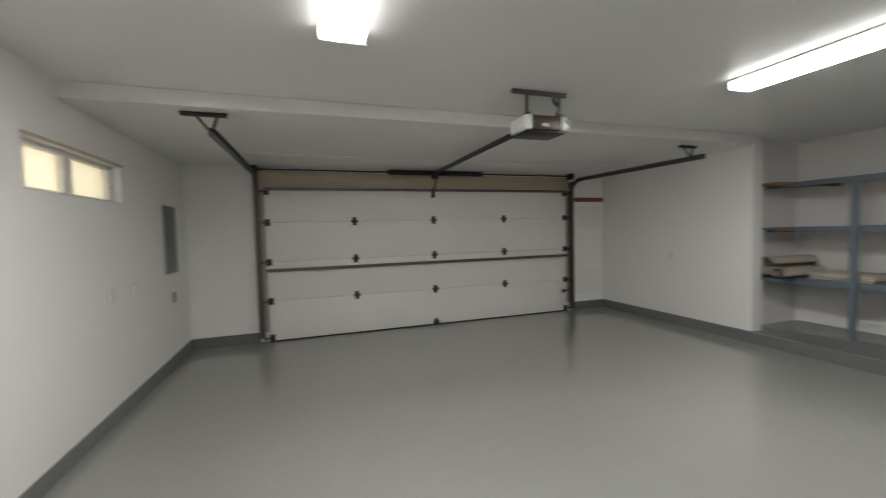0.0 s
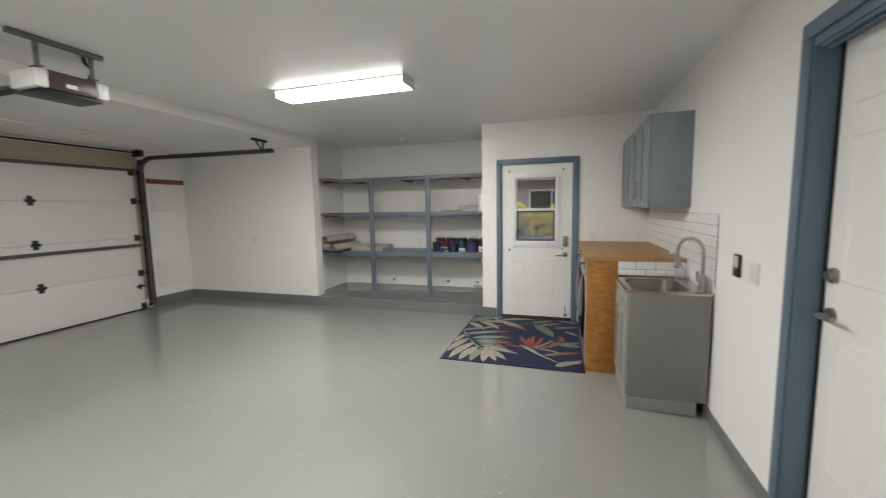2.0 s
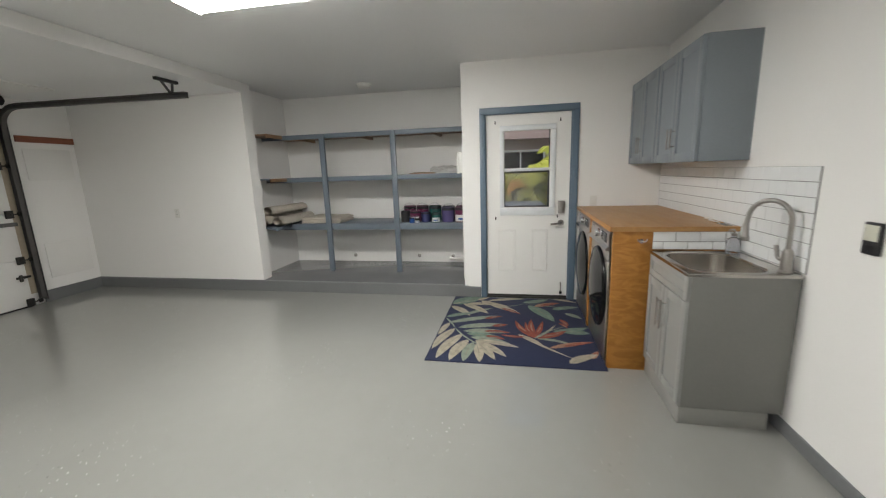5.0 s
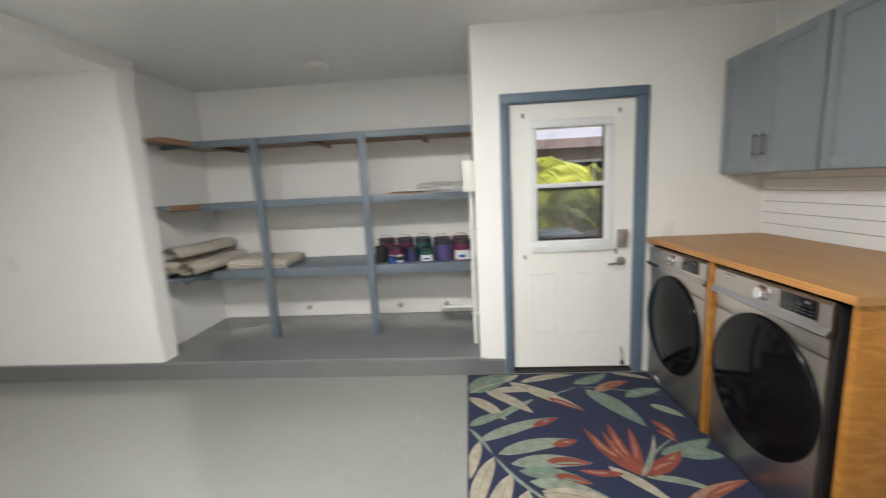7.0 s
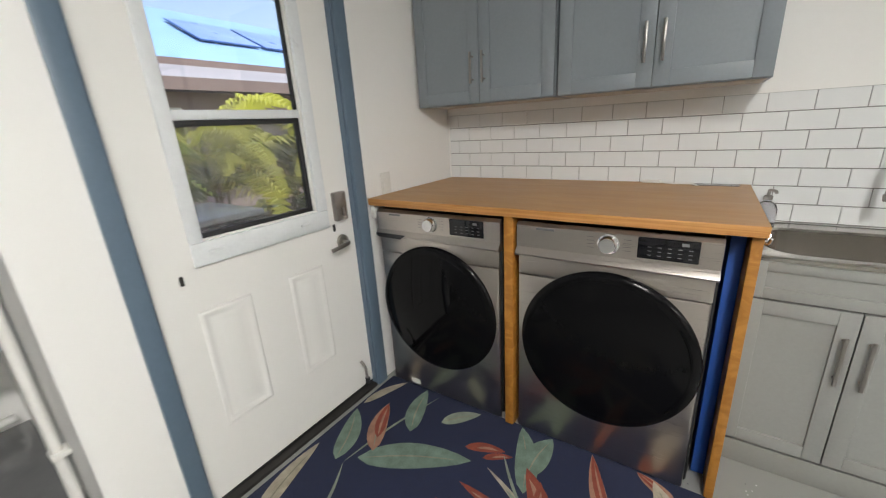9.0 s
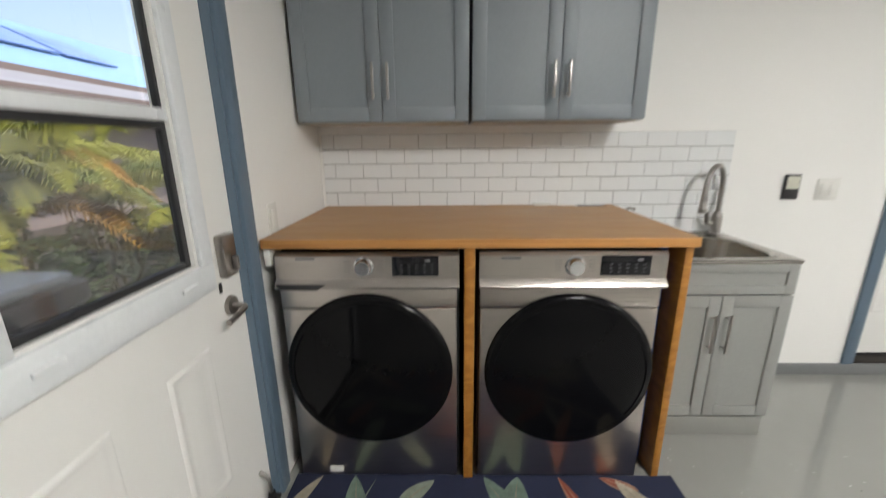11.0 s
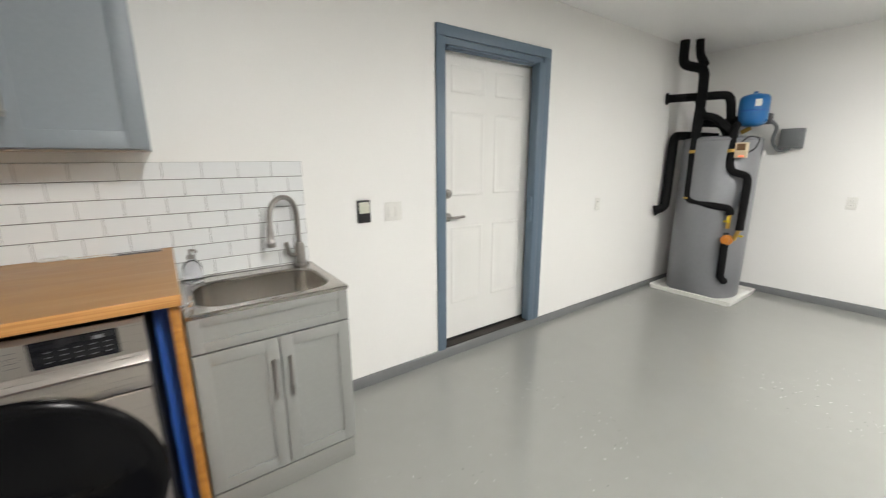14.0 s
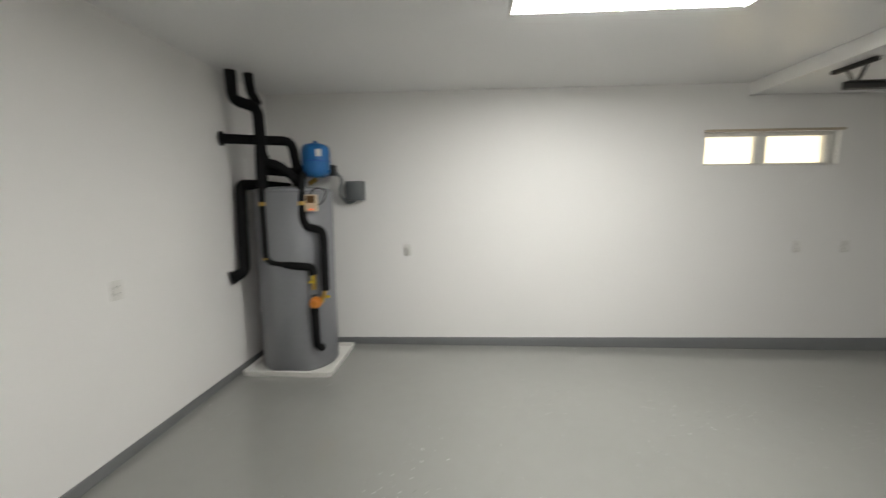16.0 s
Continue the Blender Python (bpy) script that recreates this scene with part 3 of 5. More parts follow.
part("latch", boxes((XW + 0.0222, 6.49, 1.45, XW + 0.03, 6.51, 1.5), bevel=0.002), BLACK, dr)

# ---- garage door, tracks and opener ----
g = thing("garage_door", (3.7, 7.22, 0), "closed white sectional garage door with dark steel hinges and struts", "garage door")
for z0, z1 in ((0.02, 0.573), (0.577, 1.118), (1.122, 1.668), (1.672, 2.165)):
    part("section", boxes((1.25, 7.203, z0, 6.15, 7.243, z1), bevel=0.003), WHITE, g)
part("bottom_seal", boxes((1.25, 7.205, 0.0, 6.15, 7.24, 0.0195)), RUBBER, g)
for z, h in ((1.005, 0.042), (2.135, 0.04)):
    part("strut", boxes((1.25, 7.15, z - h / 2, 6.15, 7.2025, z - h / 2 + 0.006), (1.25, 7.15, z + h / 2 - 0.006, 6.15, 7.2025, z + h / 2), (1.25, 7.15, z - h / 2 + 0.006, 6.15, 7.155, z + h / 2 - 0.006)), TRACK, g, "dark galvanised steel strut")


def hinge(x, z):
    bm = boxes((x - 0.03, 7.195, z - 0.06, x + 0.03, 7.2025, z - 0.008), (x - 0.03, 7.195, z + 0.008, x + 0.03, 7.2025, z + 0.06), (x - 0.05, 7.19, z - 0.02, x + 0.05, 7.2, z + 0.02), bevel=0.003)
    rod(bm, (x - 0.045, 7.185, z), (x + 0.045, 7.185, z), 0.014, n=12)
    part("hinge", bm, DARKSTEEL, g, "dark steel hinge")


for z in (0.575, 1.12, 1.67):
    for x in (2.462, 3.688, 4.92):
        hinge(x, z)
hinge(3.688, 0.05)
for x, s in ((1.285, -1), (6.115, 1)):
    for z in (0.06, 0.575, 1.12, 1.67, 2.1):
        bm = boxes((x - 0.035, 7.17, z - 0.045, x + 0.035, 7.2025, z + 0.045), bevel=0.004)
        rod(bm, (x, 7.165, z), (x + s * 0.1, 7.165, z), 0.008, n=8)
        rod(bm, (x + s * 0.075, 7.165, z), (x + s * 0.1, 7.165, z), 0.024, n=16)
        part("roller_bracket", bm, DARKSTEEL, g, "dark steel roller bracket")
part("lock_handle", boxes((6.04, 7.17, 0.36, 6.17, 7.2025, 0.385), (6.05, 7.15, 0.33, 6.08, 7.17, 0.41), bevel=0.003), DARKSTEEL, g, "side lock bolt")
part("header_bracket", boxes((3.66, 7.19, 2.02, 3.716, 7.2025, 2.165), bevel=0.003), DARKSTEEL, g)
structure("trim_garage_header", boxes((1.14, YN - 0.014, 2.17, 6.26, YN, 2.385), bevel=0.003), HEADER, "beige wooden header board above the garage door")
structure("trim_garage_jamb", boxes((1.14, YN - 0.013, 0.145, 1.245, YN - 0.001, 2.168), (6.155, YN - 0.013, 0.145, 6.26, YN - 0.001, 2.168), bevel=0.003), HEADER, "beige wooden jamb boards beside the garage door")


def sweep(bm, path, profile):
    """Sweep a profile of (across x, along the path's normal) along a path of (x, y, z) in a plane of constant x."""
    pts = rounded(path, 0.3, 8)
    rings = []
    for i, p in enumerate(pts):
        dd = (pts[min(i + 1, len(pts) - 1)] - pts[max(i - 1, 0)]).normalized()
        nrm = Vector((1, 0, 0)).cross(dd)
        rings.append([bm.verts.new(p + Vector((u, 0, 0)) + nrm * w) for u, w in profile])
    n = len(profile)
    for a, b in zip(rings, rings[1:]):
        for k2 in range(n):
            j = (k2 + 1) % n
            bm.faces.new((a[k2], a[j], b[j], b[k2]))
    bm.faces.new(rings[0])
    bm.faces.new(rings[-1])
    return bm


for x, s in ((1.17, 1), (6.235, -1)):
    t = thing("garage_door_track", (x, 7.16, 0.1), "dark steel garage door track curving up to the ceiling", "door track", "garage door tracks")
    prof = [(s * 0.028, -0.028), (-s * 0.02, -0.028), (-s * 0.02, 0.028), (s * 0.028, 0.028), (s * 0.028, 0.022), (-s * 0.014, 0.022), (-s * 0.014, -0.022), (s * 0.028, -0.022)]
    part("rail", sweep(bmesh.new(), [(x, 7.165, 0.08), (x, 7.165, 2.315), (x, 4.69, 2.285)], prof), TRACK, t)
    part("angle_iron", boxes((x - s * 0.05, 7.195, 0.06, x - s * 0.021, 7.235, 2.3), (x - s * 0.026, 7.12, 0.06, x - s * 0.021, 7.195, 2.3)) if s > 0 else boxes((x + 0.021, 7.195, 0.06, x + 0.05, 7.235, 2.3), (x + 0.021, 7.12, 0.06, x + 0.026, 7.195, 2.3)), TRACK, t)
    if s > 0:
        part("ceiling_bracket", boxes((0.95, 4.77, LOW_Z - 0.03, 1.27, 4.81, LOW_Z - 0.001), bevel=0.003), DARKSTEEL, t)
        for a in ((1.06, 1.15), (1.2, 1.165)):
            part("hanger_strap", rod(bmesh.new(), (a[0], 4.79, LOW_Z - 0.03), (a[1], 4.77, 2.3), 0.012, n=4), TRACK, t)
    else:
        part("ceiling_bracket", boxes((6.1, 4.88, LOW_Z - 0.03, 6.36, 4.92, LOW_Z - 0.001), bevel=0.003), DARKSTEEL, t)
        for a in ((6.17, 6.23), (6.3, 6.24)):
            part("hanger_strap", rod(bmesh.new(), (a[0], 4.9, LOW_Z - 0.03), (a[1], 4.86, 2.3), 0.012, n=4), TRACK, t)

t = thing("torsion_spring_shaft", (3.7, 7.17, 2.4), "black torsion spring on a thin steel shaft above the garage door", "spring shaft")
part("shaft", rod(bmesh.new(), (1.1, 7.15, 2.395), (6.3, 7.15, 2.395), 0.0125, n=10), DARKSTEEL, t)
bm = bmesh.new()
for i in range(46):
    x = 2.98 + i * 0.0335
    rod(bm, (x, 7.15, 2.395), (x + 0.026, 7.15, 2.395), 0.038, n=12)
part("spring", rod(bm, (2.97, 7.15, 2.395), (4.52, 7.15, 2.395), 0.027, n=12), BLACK, t, "black coiled torsion spring")
for x in (1.16, 6.24):
    part("cable_drum", lathe(bmesh.new(), (x, 7.15, 2.395), [(0.03, -0.03), (0.055, -0.028), (0.05, 0.0), (0.055, 0.028), (0.03, 0.03)], axis='x', n=20), DARKSTEEL, t)
    part("bearing_plate", boxes((x - 0.045, 7.1, 2.34, x - 0.04, 7.236, 2.44)), DARKSTEEL, t)
part("centre_bracket", boxes((3.68, 7.13, 2.33, 3.69, 7.236, 2.44)), DARKSTEEL, t)

t = thing("garage_door_opener", (3.62, 4.15, CEIL_Z), "ceiling-hung garage door opener with brown case and white light covers", "garage door opener")
part("case", boxes((3.513, 3.998, 2.266, 3.777, 4.31, 2.38), bevel=0.01), material("bronze_plastic", (0.075, 0.05, 0.042), rough=0.35, var=0.05), t, "brown plastic motor case")
part("chassis", boxes((3.47, 4.01, 2.245, 3.82, 4.25, 2.265), bevel=0.006), BLACK, t)
LENS = material("milky_lamp_cover", (0.78, 0.78, 0.76), rough=0.3, var=0.02)
part("lamp_cover", boxes((3.445, 3.99, 2.266, 3.512, 4.24, 2.375), bevel=0.012), LENS, t)
part("lamp_cover", boxes((3.778, 3.99, 2.266, 3.845, 4.24, 2.375), bevel=0.012), LENS, t)
part("label_plate", boxes((3.60, 3.993, 2.29, 3.66, 3.9975, 2.315)), LENS, t)
part("angle_iron", boxes((3.34, 3.99, CEIL_Z - 0.03, 3.83, 4.025, CEIL_Z - 0.001), bevel=0.002), TRACK, t)
for x in (3.47, 3.76):
    part("hanger_strap", boxes((x - 0.014, 4.005, 2.381, x + 0.014, 4.01, CEIL_Z - 0.03)), TRACK, t)
    part("hanger_foot", boxes((x - 0.014, 3.97, 2.3805, x + 0.014, 4.06, 2.387)), TRACK, t)
part("cord", tube(bmesh.new(), [(3.77, 4.06, 2.39), (3.79, 4.04, 2.46), (3.745, 4.05, 2.5), (3.75, 4.06, CEIL_Z - 0.02)], 0.012, radius=0.03), BLACK, t)
part("ceiling_socket", lathe(bmesh.new(), (3.78, 4.07, CEIL_Z), [(0.055, 0), (0.055, -0.018), (0.045, -0.024), (0.0005, -0.024)]), PLASTIC, t)
part("opener_rail", rod(bmesh.new(), (3.63, 4.31, 2.35), (3.69, 7.1, 2.385), 0.03, n=4), DARKSTEEL, t, "dark steel drive rail")
part("header_mount", boxes((3.65, 7.06, 2.3, 3.735, 7.13, 2.42), bevel=0.003), DARKSTEEL, t)
part("door_arm", rod(bmesh.new(), (3.69, 6.98, 2.34), (3.69, 7.18, 2.08), 0.012, n=6), DARKSTEEL, t)
solid("wall_board", boxes((6.37, YN - 0.022, 1.955, 6.995, YN - 0.0005, 2.03), bevel=0.003), REDWOOD, "short red-brown wooden board fixed high on the wall", "board")
for z0, z1 in ((1.5, 1.88), (0.28, 0.72)):
    solid("wall_patch", boxes((6.42, YN - 0.008, z0, 6.93, YN - 0.0005, z1), bevel=0.002), WHITE, "flat white painted patch panel on the wall beside the garage door", "panel", "patch panels")
# thin slab in wall paint, a paler band on the lower ceiling
structure("ceiling_pale_band", boxes((1.17, 6.32, LOW_Z - 0.01, 6.24, YN - 0.02, LOW_Z - 0.0005)), WALL, "thin pale band under the ceiling above the garage door")

# ---- laundry corner: wall cabinets ----


def shaker(parent, name, x0, x1, z0, z1, y, mat, stile=0.058, label=""):
    """A shaker door that faces +y: two stiles, two rails and a recessed panel."""
    bm = boxes((x0, y, z0, x0 + stile, y + 0.02, z1), (x1 - stile, y, z0, x1, y + 0.02, z1),
               (x0 + stile, y, z0, x1 - stile, y + 0.02, z0 + stile), (x0 + stile, y, z1 - stile, x1 - stile, y + 0.02, z1), bevel=0.0015)
    dd = part(name, bm, mat, parent, label)
    part("recessed_panel", boxes((x0 + stile, y, z0 + stile, x1 - stile, y + 0.011, z1 - stile)), mat, dd)
    return dd


def bar_pull(dd, x, y, z0, z1):
    """A brushed bar handle on two posts."""
    bm = bmesh.new()
    tube(bm, [(x, y, z0 + 0.02), (x, y + 0.028, z0 + 0.02)], 0.004, n=8)
    tube(bm, [(x, y, z1 - 0.02), (x, y + 0.028, z1 - 0.02)], 0.004, n=8)
    box(bm, x - 0.006, y + 0.026, z0, x + 0.006, y + 0.036, z1, bevel=0.003)
    part("handle", bm, NICKEL, dd, "brushed nickel bar handle")


def wall_cabinet(x0, x1):
    t = thing("wall_cabinet", ((x0 + x1) / 2, 0.0, 1.46), "blue-grey shaker wall cabinet with two closed doors", "cabinet", "wall cabinets above the washers")
    part("body", boxes((x0, 0.0005, 1.458, x1, 0.295, 2.214), bevel=0.0015), CAB, t)
    part("underside", boxes((x0 + 0.015, 0.012, 1.4545, x1 - 0.015, 0.28, 1.4575)), material("pale_cabinet_bottom", (0.5, 0.45, 0.38), rough=0.6), t, "bare pale cabinet underside")
    mid = (x0 + x1) / 2
    for a, b, hx in ((x0 + 0.003, mid - 0.0015, mid - 0.032), (mid + 0.0015, x1 - 0.003, mid + 0.032)):
        dd = shaker(t, "door", a, b, 1.461, 2.211, 0.297, CAB)
        bar_pull(dd, hx, 0.317, 1.55, 1.695)
    return t


wall_cabinet(5.452, 6.209)
wall_cabinet(6.221, 6.982)

# ---- plywood counter over the machines ----
ct = thing("plywood_counter", (6.23, 0.42, 0.0), "stained plywood counter built round the washer and dryer", "counter")
bm = bmesh.new()
box(bm, 5.436, 0.013, 1.008, 5.475, 0.793, 1.04)
box(bm, 5.475, 0.085, 1.008, 5.655, 0.793, 1.04)
box(bm, 5.655, 0.013, 1.008, 6.978, 0.793, 1.04)
part("worktop", bm, PLYTOP, ct, "stained plywood top")
# black block fills the slot in place of the shade inside it
part("slot_dark_fill", boxes((5.4765, 0.014, 1.0085, 5.6535, 0.0848, 1.034)), BLACK, ct, "black fill standing in for the dark of the cable slot")
part("front_edge", boxes((5.436, 0.7932, 1.007, 6.978, 0.799, 1.0405), bevel=0.001), PLYEDGE, ct)
part("side_panel", boxes((5.443, 0.525, 0.0, 5.471, 0.776, 1.0075), bevel=0.001), PLYSIDE, ct, "amber plywood end panel")
part("side_panel", boxes((5.453, 0.03, 0.0, 5.473, 0.5245, 1.0075)), PLYSIDE, ct)
part("inner_lining", boxes((5.4735, 0.1, 0.009, 5.515, 0.67, 0.985), bevel=0.002), material("blue_painted_board", (0.022, 0.085, 0.36), rough=0.5, var=0.1), ct, "blue painted board inside the gap")
part("divider", boxes((6.217, 0.03, 0.0, 6.255, 0.79, 1.0075), bevel=0.001), PLYSIDE, ct, "amber plywood divider between the machines")
part("ledger", boxes((6.955, 0.02, 0.94, 6.977, 0.785, 1.0075), bevel=0.001), PLASTIC, ct, "white ledger strip on the wall")
hk = part("hook", rod(bmesh.new(), (5.445, 0.60, 0.945), (5.43, 0.60, 0.945), 0.016, n=14), CHROME, ct, "small chrome double hook")
for s in (-1, 1):
    part("prong", tube(bmesh.new(), [(5.43, 0.60, 0.945), (5.413, 0.60 + s * 0.02, 0.94), (5.408, 0.60 + s * 0.03, 0.962)], 0.004, n=8, radius=0.01), CHROME, hk)
solid("cable_cover", boxes((5.78, 0.02, 1.0402, 5.86, 0.05, 1.052), bevel=0.004), PLASTIC, "small white cable box lying at the back of the counter", "cable box")
solid("power_cord", tube(bmesh.new(), [(5.79, 0.035, 1.046), (5.74, 0.07, 1.044), (5.69, 0.06, 1.044), (5.63, 0.045, 1.042), (5.6, 0.05, 0.97)], 0.0035, n=8, radius=0.03), PLASTIC, "thin white cord dropping through the slot in the counter", "cord")

# ---- washer and dryer ----
DISPLAY = material("black_display", (0.006, 0.006, 0.008), rough=0.08, var=0.02)
MARK = material("pale_print", (0.16, 0.16, 0.165), rough=0.5, var=0.02)
GASKET = material("dark_door_ring", (0.004, 0.004, 0.0045), rough=0.2, var=0.05)
GASKET.node_tree.nodes["Principled BSDF"].inputs["Specular IOR Level"].default_value = 0.16


def machine(name, x0, x1, washer):
    """A front loader, seen from +y: steel case, sloped control panel, round black door."""
    what = "washing machine" if washer else "tumble dryer"
    t = thing(name, ((x0 + x1) / 2, 0.4, 0.0), "brushed steel front-loading %s with a round black glass door" % what, "washing machine" if washer else "dryer")
    fy, cx = 0.768, (x0 + x1) / 2
    part("case", boxes((x0, 0.04, 0.03, x1, fy - 0.006, 0.985), bevel=0.01), material(name + "_case_paint", (0.012, 0.012, 0.013), rough=0.5), t)
    # front in two pressings with a fine crease between them
    part("front", boxes((x0 + 0.01, fy - 0.0055, 0.012, x1 - 0.008, fy + 0.012, 0.7705), bevel=0.007), WASHSTEEL, t, "brushed platinum steel front")
    part("upper_front", boxes((x0 + 0.009, fy - 0.0055, 0.7725, x1 - 0.007, fy + 0.0105, 0.858), bevel=0.005), WASHSTEEL, t)
    bm = bmesh.new()
    prof = [(fy - 0.005, 0.852), (fy + 0.02, 0.852), (fy + 0.034, 0.857), (fy + 0.037, 0.864), (fy + 0.032, 0.872), (fy + 0.0155, 0.889), (fy + 0.0155, 0.975), (fy + 0.004, 0.987), (fy - 0.005, 0.987)]
    a = [bm.verts.new((x0 + 0.002, y, z)) for y, z in prof]
    b = [bm.verts.new((x1 - 0.002, y, z)) for y, z in prof]
    for i in range(len(prof)):
        j = (i + 1) % len(prof)
        bm.faces.new((a[i], a[j], b[j], b[i]))
    bm.faces.new(a)
    bm.faces.new(b)
    cp = part("control_panel", bm, WASHSTEEL, t, "brushed steel control panel")
    kx = cx + (0.01 if washer else -0.006)
    kn = part("knob", lathe(bmesh.new(), (kx, fy + 0.014, 0.937), [(0.036, 0.0), (0.036, 0.006), (0.031, 0.008), (0.029, 0.03), (0.026, 0.034), (0.0005, 0.034)], axis='y', n=28), CHROME, cp, "chrome dial")
    d0, d1 = (6.348, 6.516) if washer else (5.592, 5.768)
    part("display", boxes((d0, fy + 0.0156, 0.901, d1, fy + 0.0205, 0.974), bevel=0.003), DISPLAY, cp, "black display strip")
    for i in range(5):
        for z in (0.914, 0.928, 0.942):
            x = d0 + 0.018 + i * (d1 - d0 - 0.03) / 5
            part("touch_mark", boxes((x, fy + 0.0206, z, x + 0.011, fy + 0.0209, z + 0.002)), MARK, cp)
    part("digits", boxes((d0 + 0.03, fy + 0.0206, 0.955, d0 + 0.05, fy + 0.0209, 0.965)), MARK, cp)
    part("maker_mark", boxes((x1 - 0.15, fy + 0.0152, 0.962, x1 - 0.08, fy + 0.0162, 0.97)), MARK, cp, "plain grey maker's mark bar")
    for i in range(4):
        for s in (-1, 1):
            part("program_mark", boxes((kx + s * 0.06 - 0.012, fy + 0.0165, 0.918 + i * 0.013, kx + s * 0.06 + 0.012, fy + 0.0172, 0.9192 + i * 0.013)), MARK, cp)
    if washer:
        # black wedge laid on the lip for the shade in the drawer's grip recess
        bm = bmesh.new()
        ring = [[bm.verts.new((x, y, z)) for x, z in ((x1 - 0.006, 0.874), (x1 - 0.188, 0.873), (x1 - 0.155, 0.853), (x1 - 0.02, 0.855))] for y in (fy + 0.02, fy + 0.0385)]
        for i in range(4):
            bm.faces.new((ring[0][i], ring[0][(i + 1) % 4], ring[1][(i + 1) % 4], ring[1][i]))
        bm.faces.new(ring[0])
        bm.faces.new(ring[1])
        bmesh.ops.recalc_face_normals(bm, faces=bm.faces)
        part("drawer_recess_shade", bm, BLACK, cp, "black wedge for the shaded detergent drawer grip recess")
    # round door
    cz, r = 0.509, 0.321
    cx += 0.011 if washer else -0.011
    dr = part("door", lathe(bmesh.new(), (cx, fy + 0.012, cz), [(r, 0.0), (r, 0.006), (r - 0.006, 0.016), (r - 0.02, 0.021), (r - 0.034, 0.022)], axis='y', n=64), GASKET, t, "round black door ring")
    part("glass", lathe(bmesh.new(), (cx, fy + 0.012, cz), [(r - 0.035, 0.0225), (r - 0.08, 0.031), (r * 0.5, 0.045), (r * 0.25, 0.051), (0.001, 0.053)], axis='y', n=64), BLACKGLASS, dr, "domed black glass")
    bm = bmesh.new()
    side = 1 if not washer else -1
    arc = [(cx + side * (-1) * (r - 0.03) * math.cos(a), fy + 0.034, cz + (r - 0.03) * math.sin(a)) for a in [math.radians(d) for d in range(-38, 39, 8)]]
    tube(bm, arc, 0.004, n=8, radius=0.02)
    part("door_grip", bm, BLACKGLASS, dr)
    if washer:
        part("sticker", boxes((x1 - 0.185, fy + 0.0122, 0.026, x1 - 0.128, fy + 0.0128, 0.056)), PLASTIC, t, "small white sticker")
    for x in (x0 + 0.05, x1 - 0.05):
        for y in (0.1, 0.66):
            part("foot", lathe(bmesh.new(), (x, y, 0.0), [(0.028, 0), (0.028, 0.012), (0.012, 0.016), (0.012, 0.031)], n=14), RUBBER, t)
    return t


machine("washing_machine", 6.272, 6.945, True)
machine("tumble_dryer", 5.53, 6.203, False)

# ---- sink cabinet ----
sk = thing("sink_cabinet", (5.134, 0.27, 0.0), "pale grey shaker sink cabinet with two doors", "cabinet")
SX0, SX1, SY = 4.832, 5.436, 0.515
# both side panels are a darker grey than the doors and rails
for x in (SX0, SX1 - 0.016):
    part("side_panel", boxes((x, 0.016, 0.105, x + 0.016, SY, 0.862), bevel=0.0015), SIDEGREY, sk, "side panel, a darker grey than the cabinet front")
part("bottom_panel", boxes((SX0 + 0.016, 0.016, 0.105, SX1 - 0.016, SY, 0.121)), SINKCAB, sk)
part("front_rail", boxes((SX0 + 0.016, SY - 0.016, 0.7, SX1 - 0.016, SY, 0.862)), SINKCAB, sk)
part("plinth", boxes((SX0 + 0.006, 0.075, 0.0, SX1 - 0.006, SY + 0.008, 0.1), bevel=0.002), material("grey_plinth_laminate", (0.25, 0.248, 0.232), rough=0.45, var=0.03, scale=4), sk, "grey plinth board")
dp = part("drawer_front", boxes((SX0 + 0.002, SY + 0.0005, 0.725, SX0 + 0.045, SY + 0.02, 0.86), (SX1 - 0.045, SY + 0.0005, 0.725, SX1 - 0.002, SY + 0.02, 0.86), (SX0 + 0.045, SY + 0.0005, 0.725, SX1 - 0.045, SY + 0.02, 0.765), (SX0 + 0.045, SY + 0.0005, 0.825, SX1 - 0.045, SY + 0.02, 0.86), bevel=0.0015), SINKCAB, sk)
part("recessed_panel", boxes((SX0 + 0.045, SY + 0.0005, 0.765, SX1 - 0.045, SY + 0.012, 0.825)), SINKCAB, dp)
mid = (SX0 + SX1) / 2
for a, b, hx in ((SX0 + 0.002, mid - 0.002, mid - 0.032), (mid + 0.002, SX1 - 0.002, mid + 0.032)):
    dd = shaker(sk, "door", a, b, 0.118, 0.718, SY + 0.0005, SINKCAB, 0.052)
    bar_pull(dd, hx, SY + 0.02, 0.46, 0.64)


def rounded_rect(x0, y0, x1, y1, r, n=6):
    pts = []
    for cx, cy, a0 in ((x1 - r, y1 - r, 0), (x0 + r, y1 - r, 90), (x0 + r, y0 + r, 180), (x1 - r, y0 + r, 270)):
        for i in range(n + 1):
            a = radians(a0 + 90 * i / n)
            pts.append((cx + r * math.cos(a), cy + r * math.sin(a)))
    return pts


sn = thing("sink", (5.134, 0.27, 0.862), "stainless steel drop-in utility sink with a deep rounded bowl", "sink")
bm = bmesh.new()
loops = []
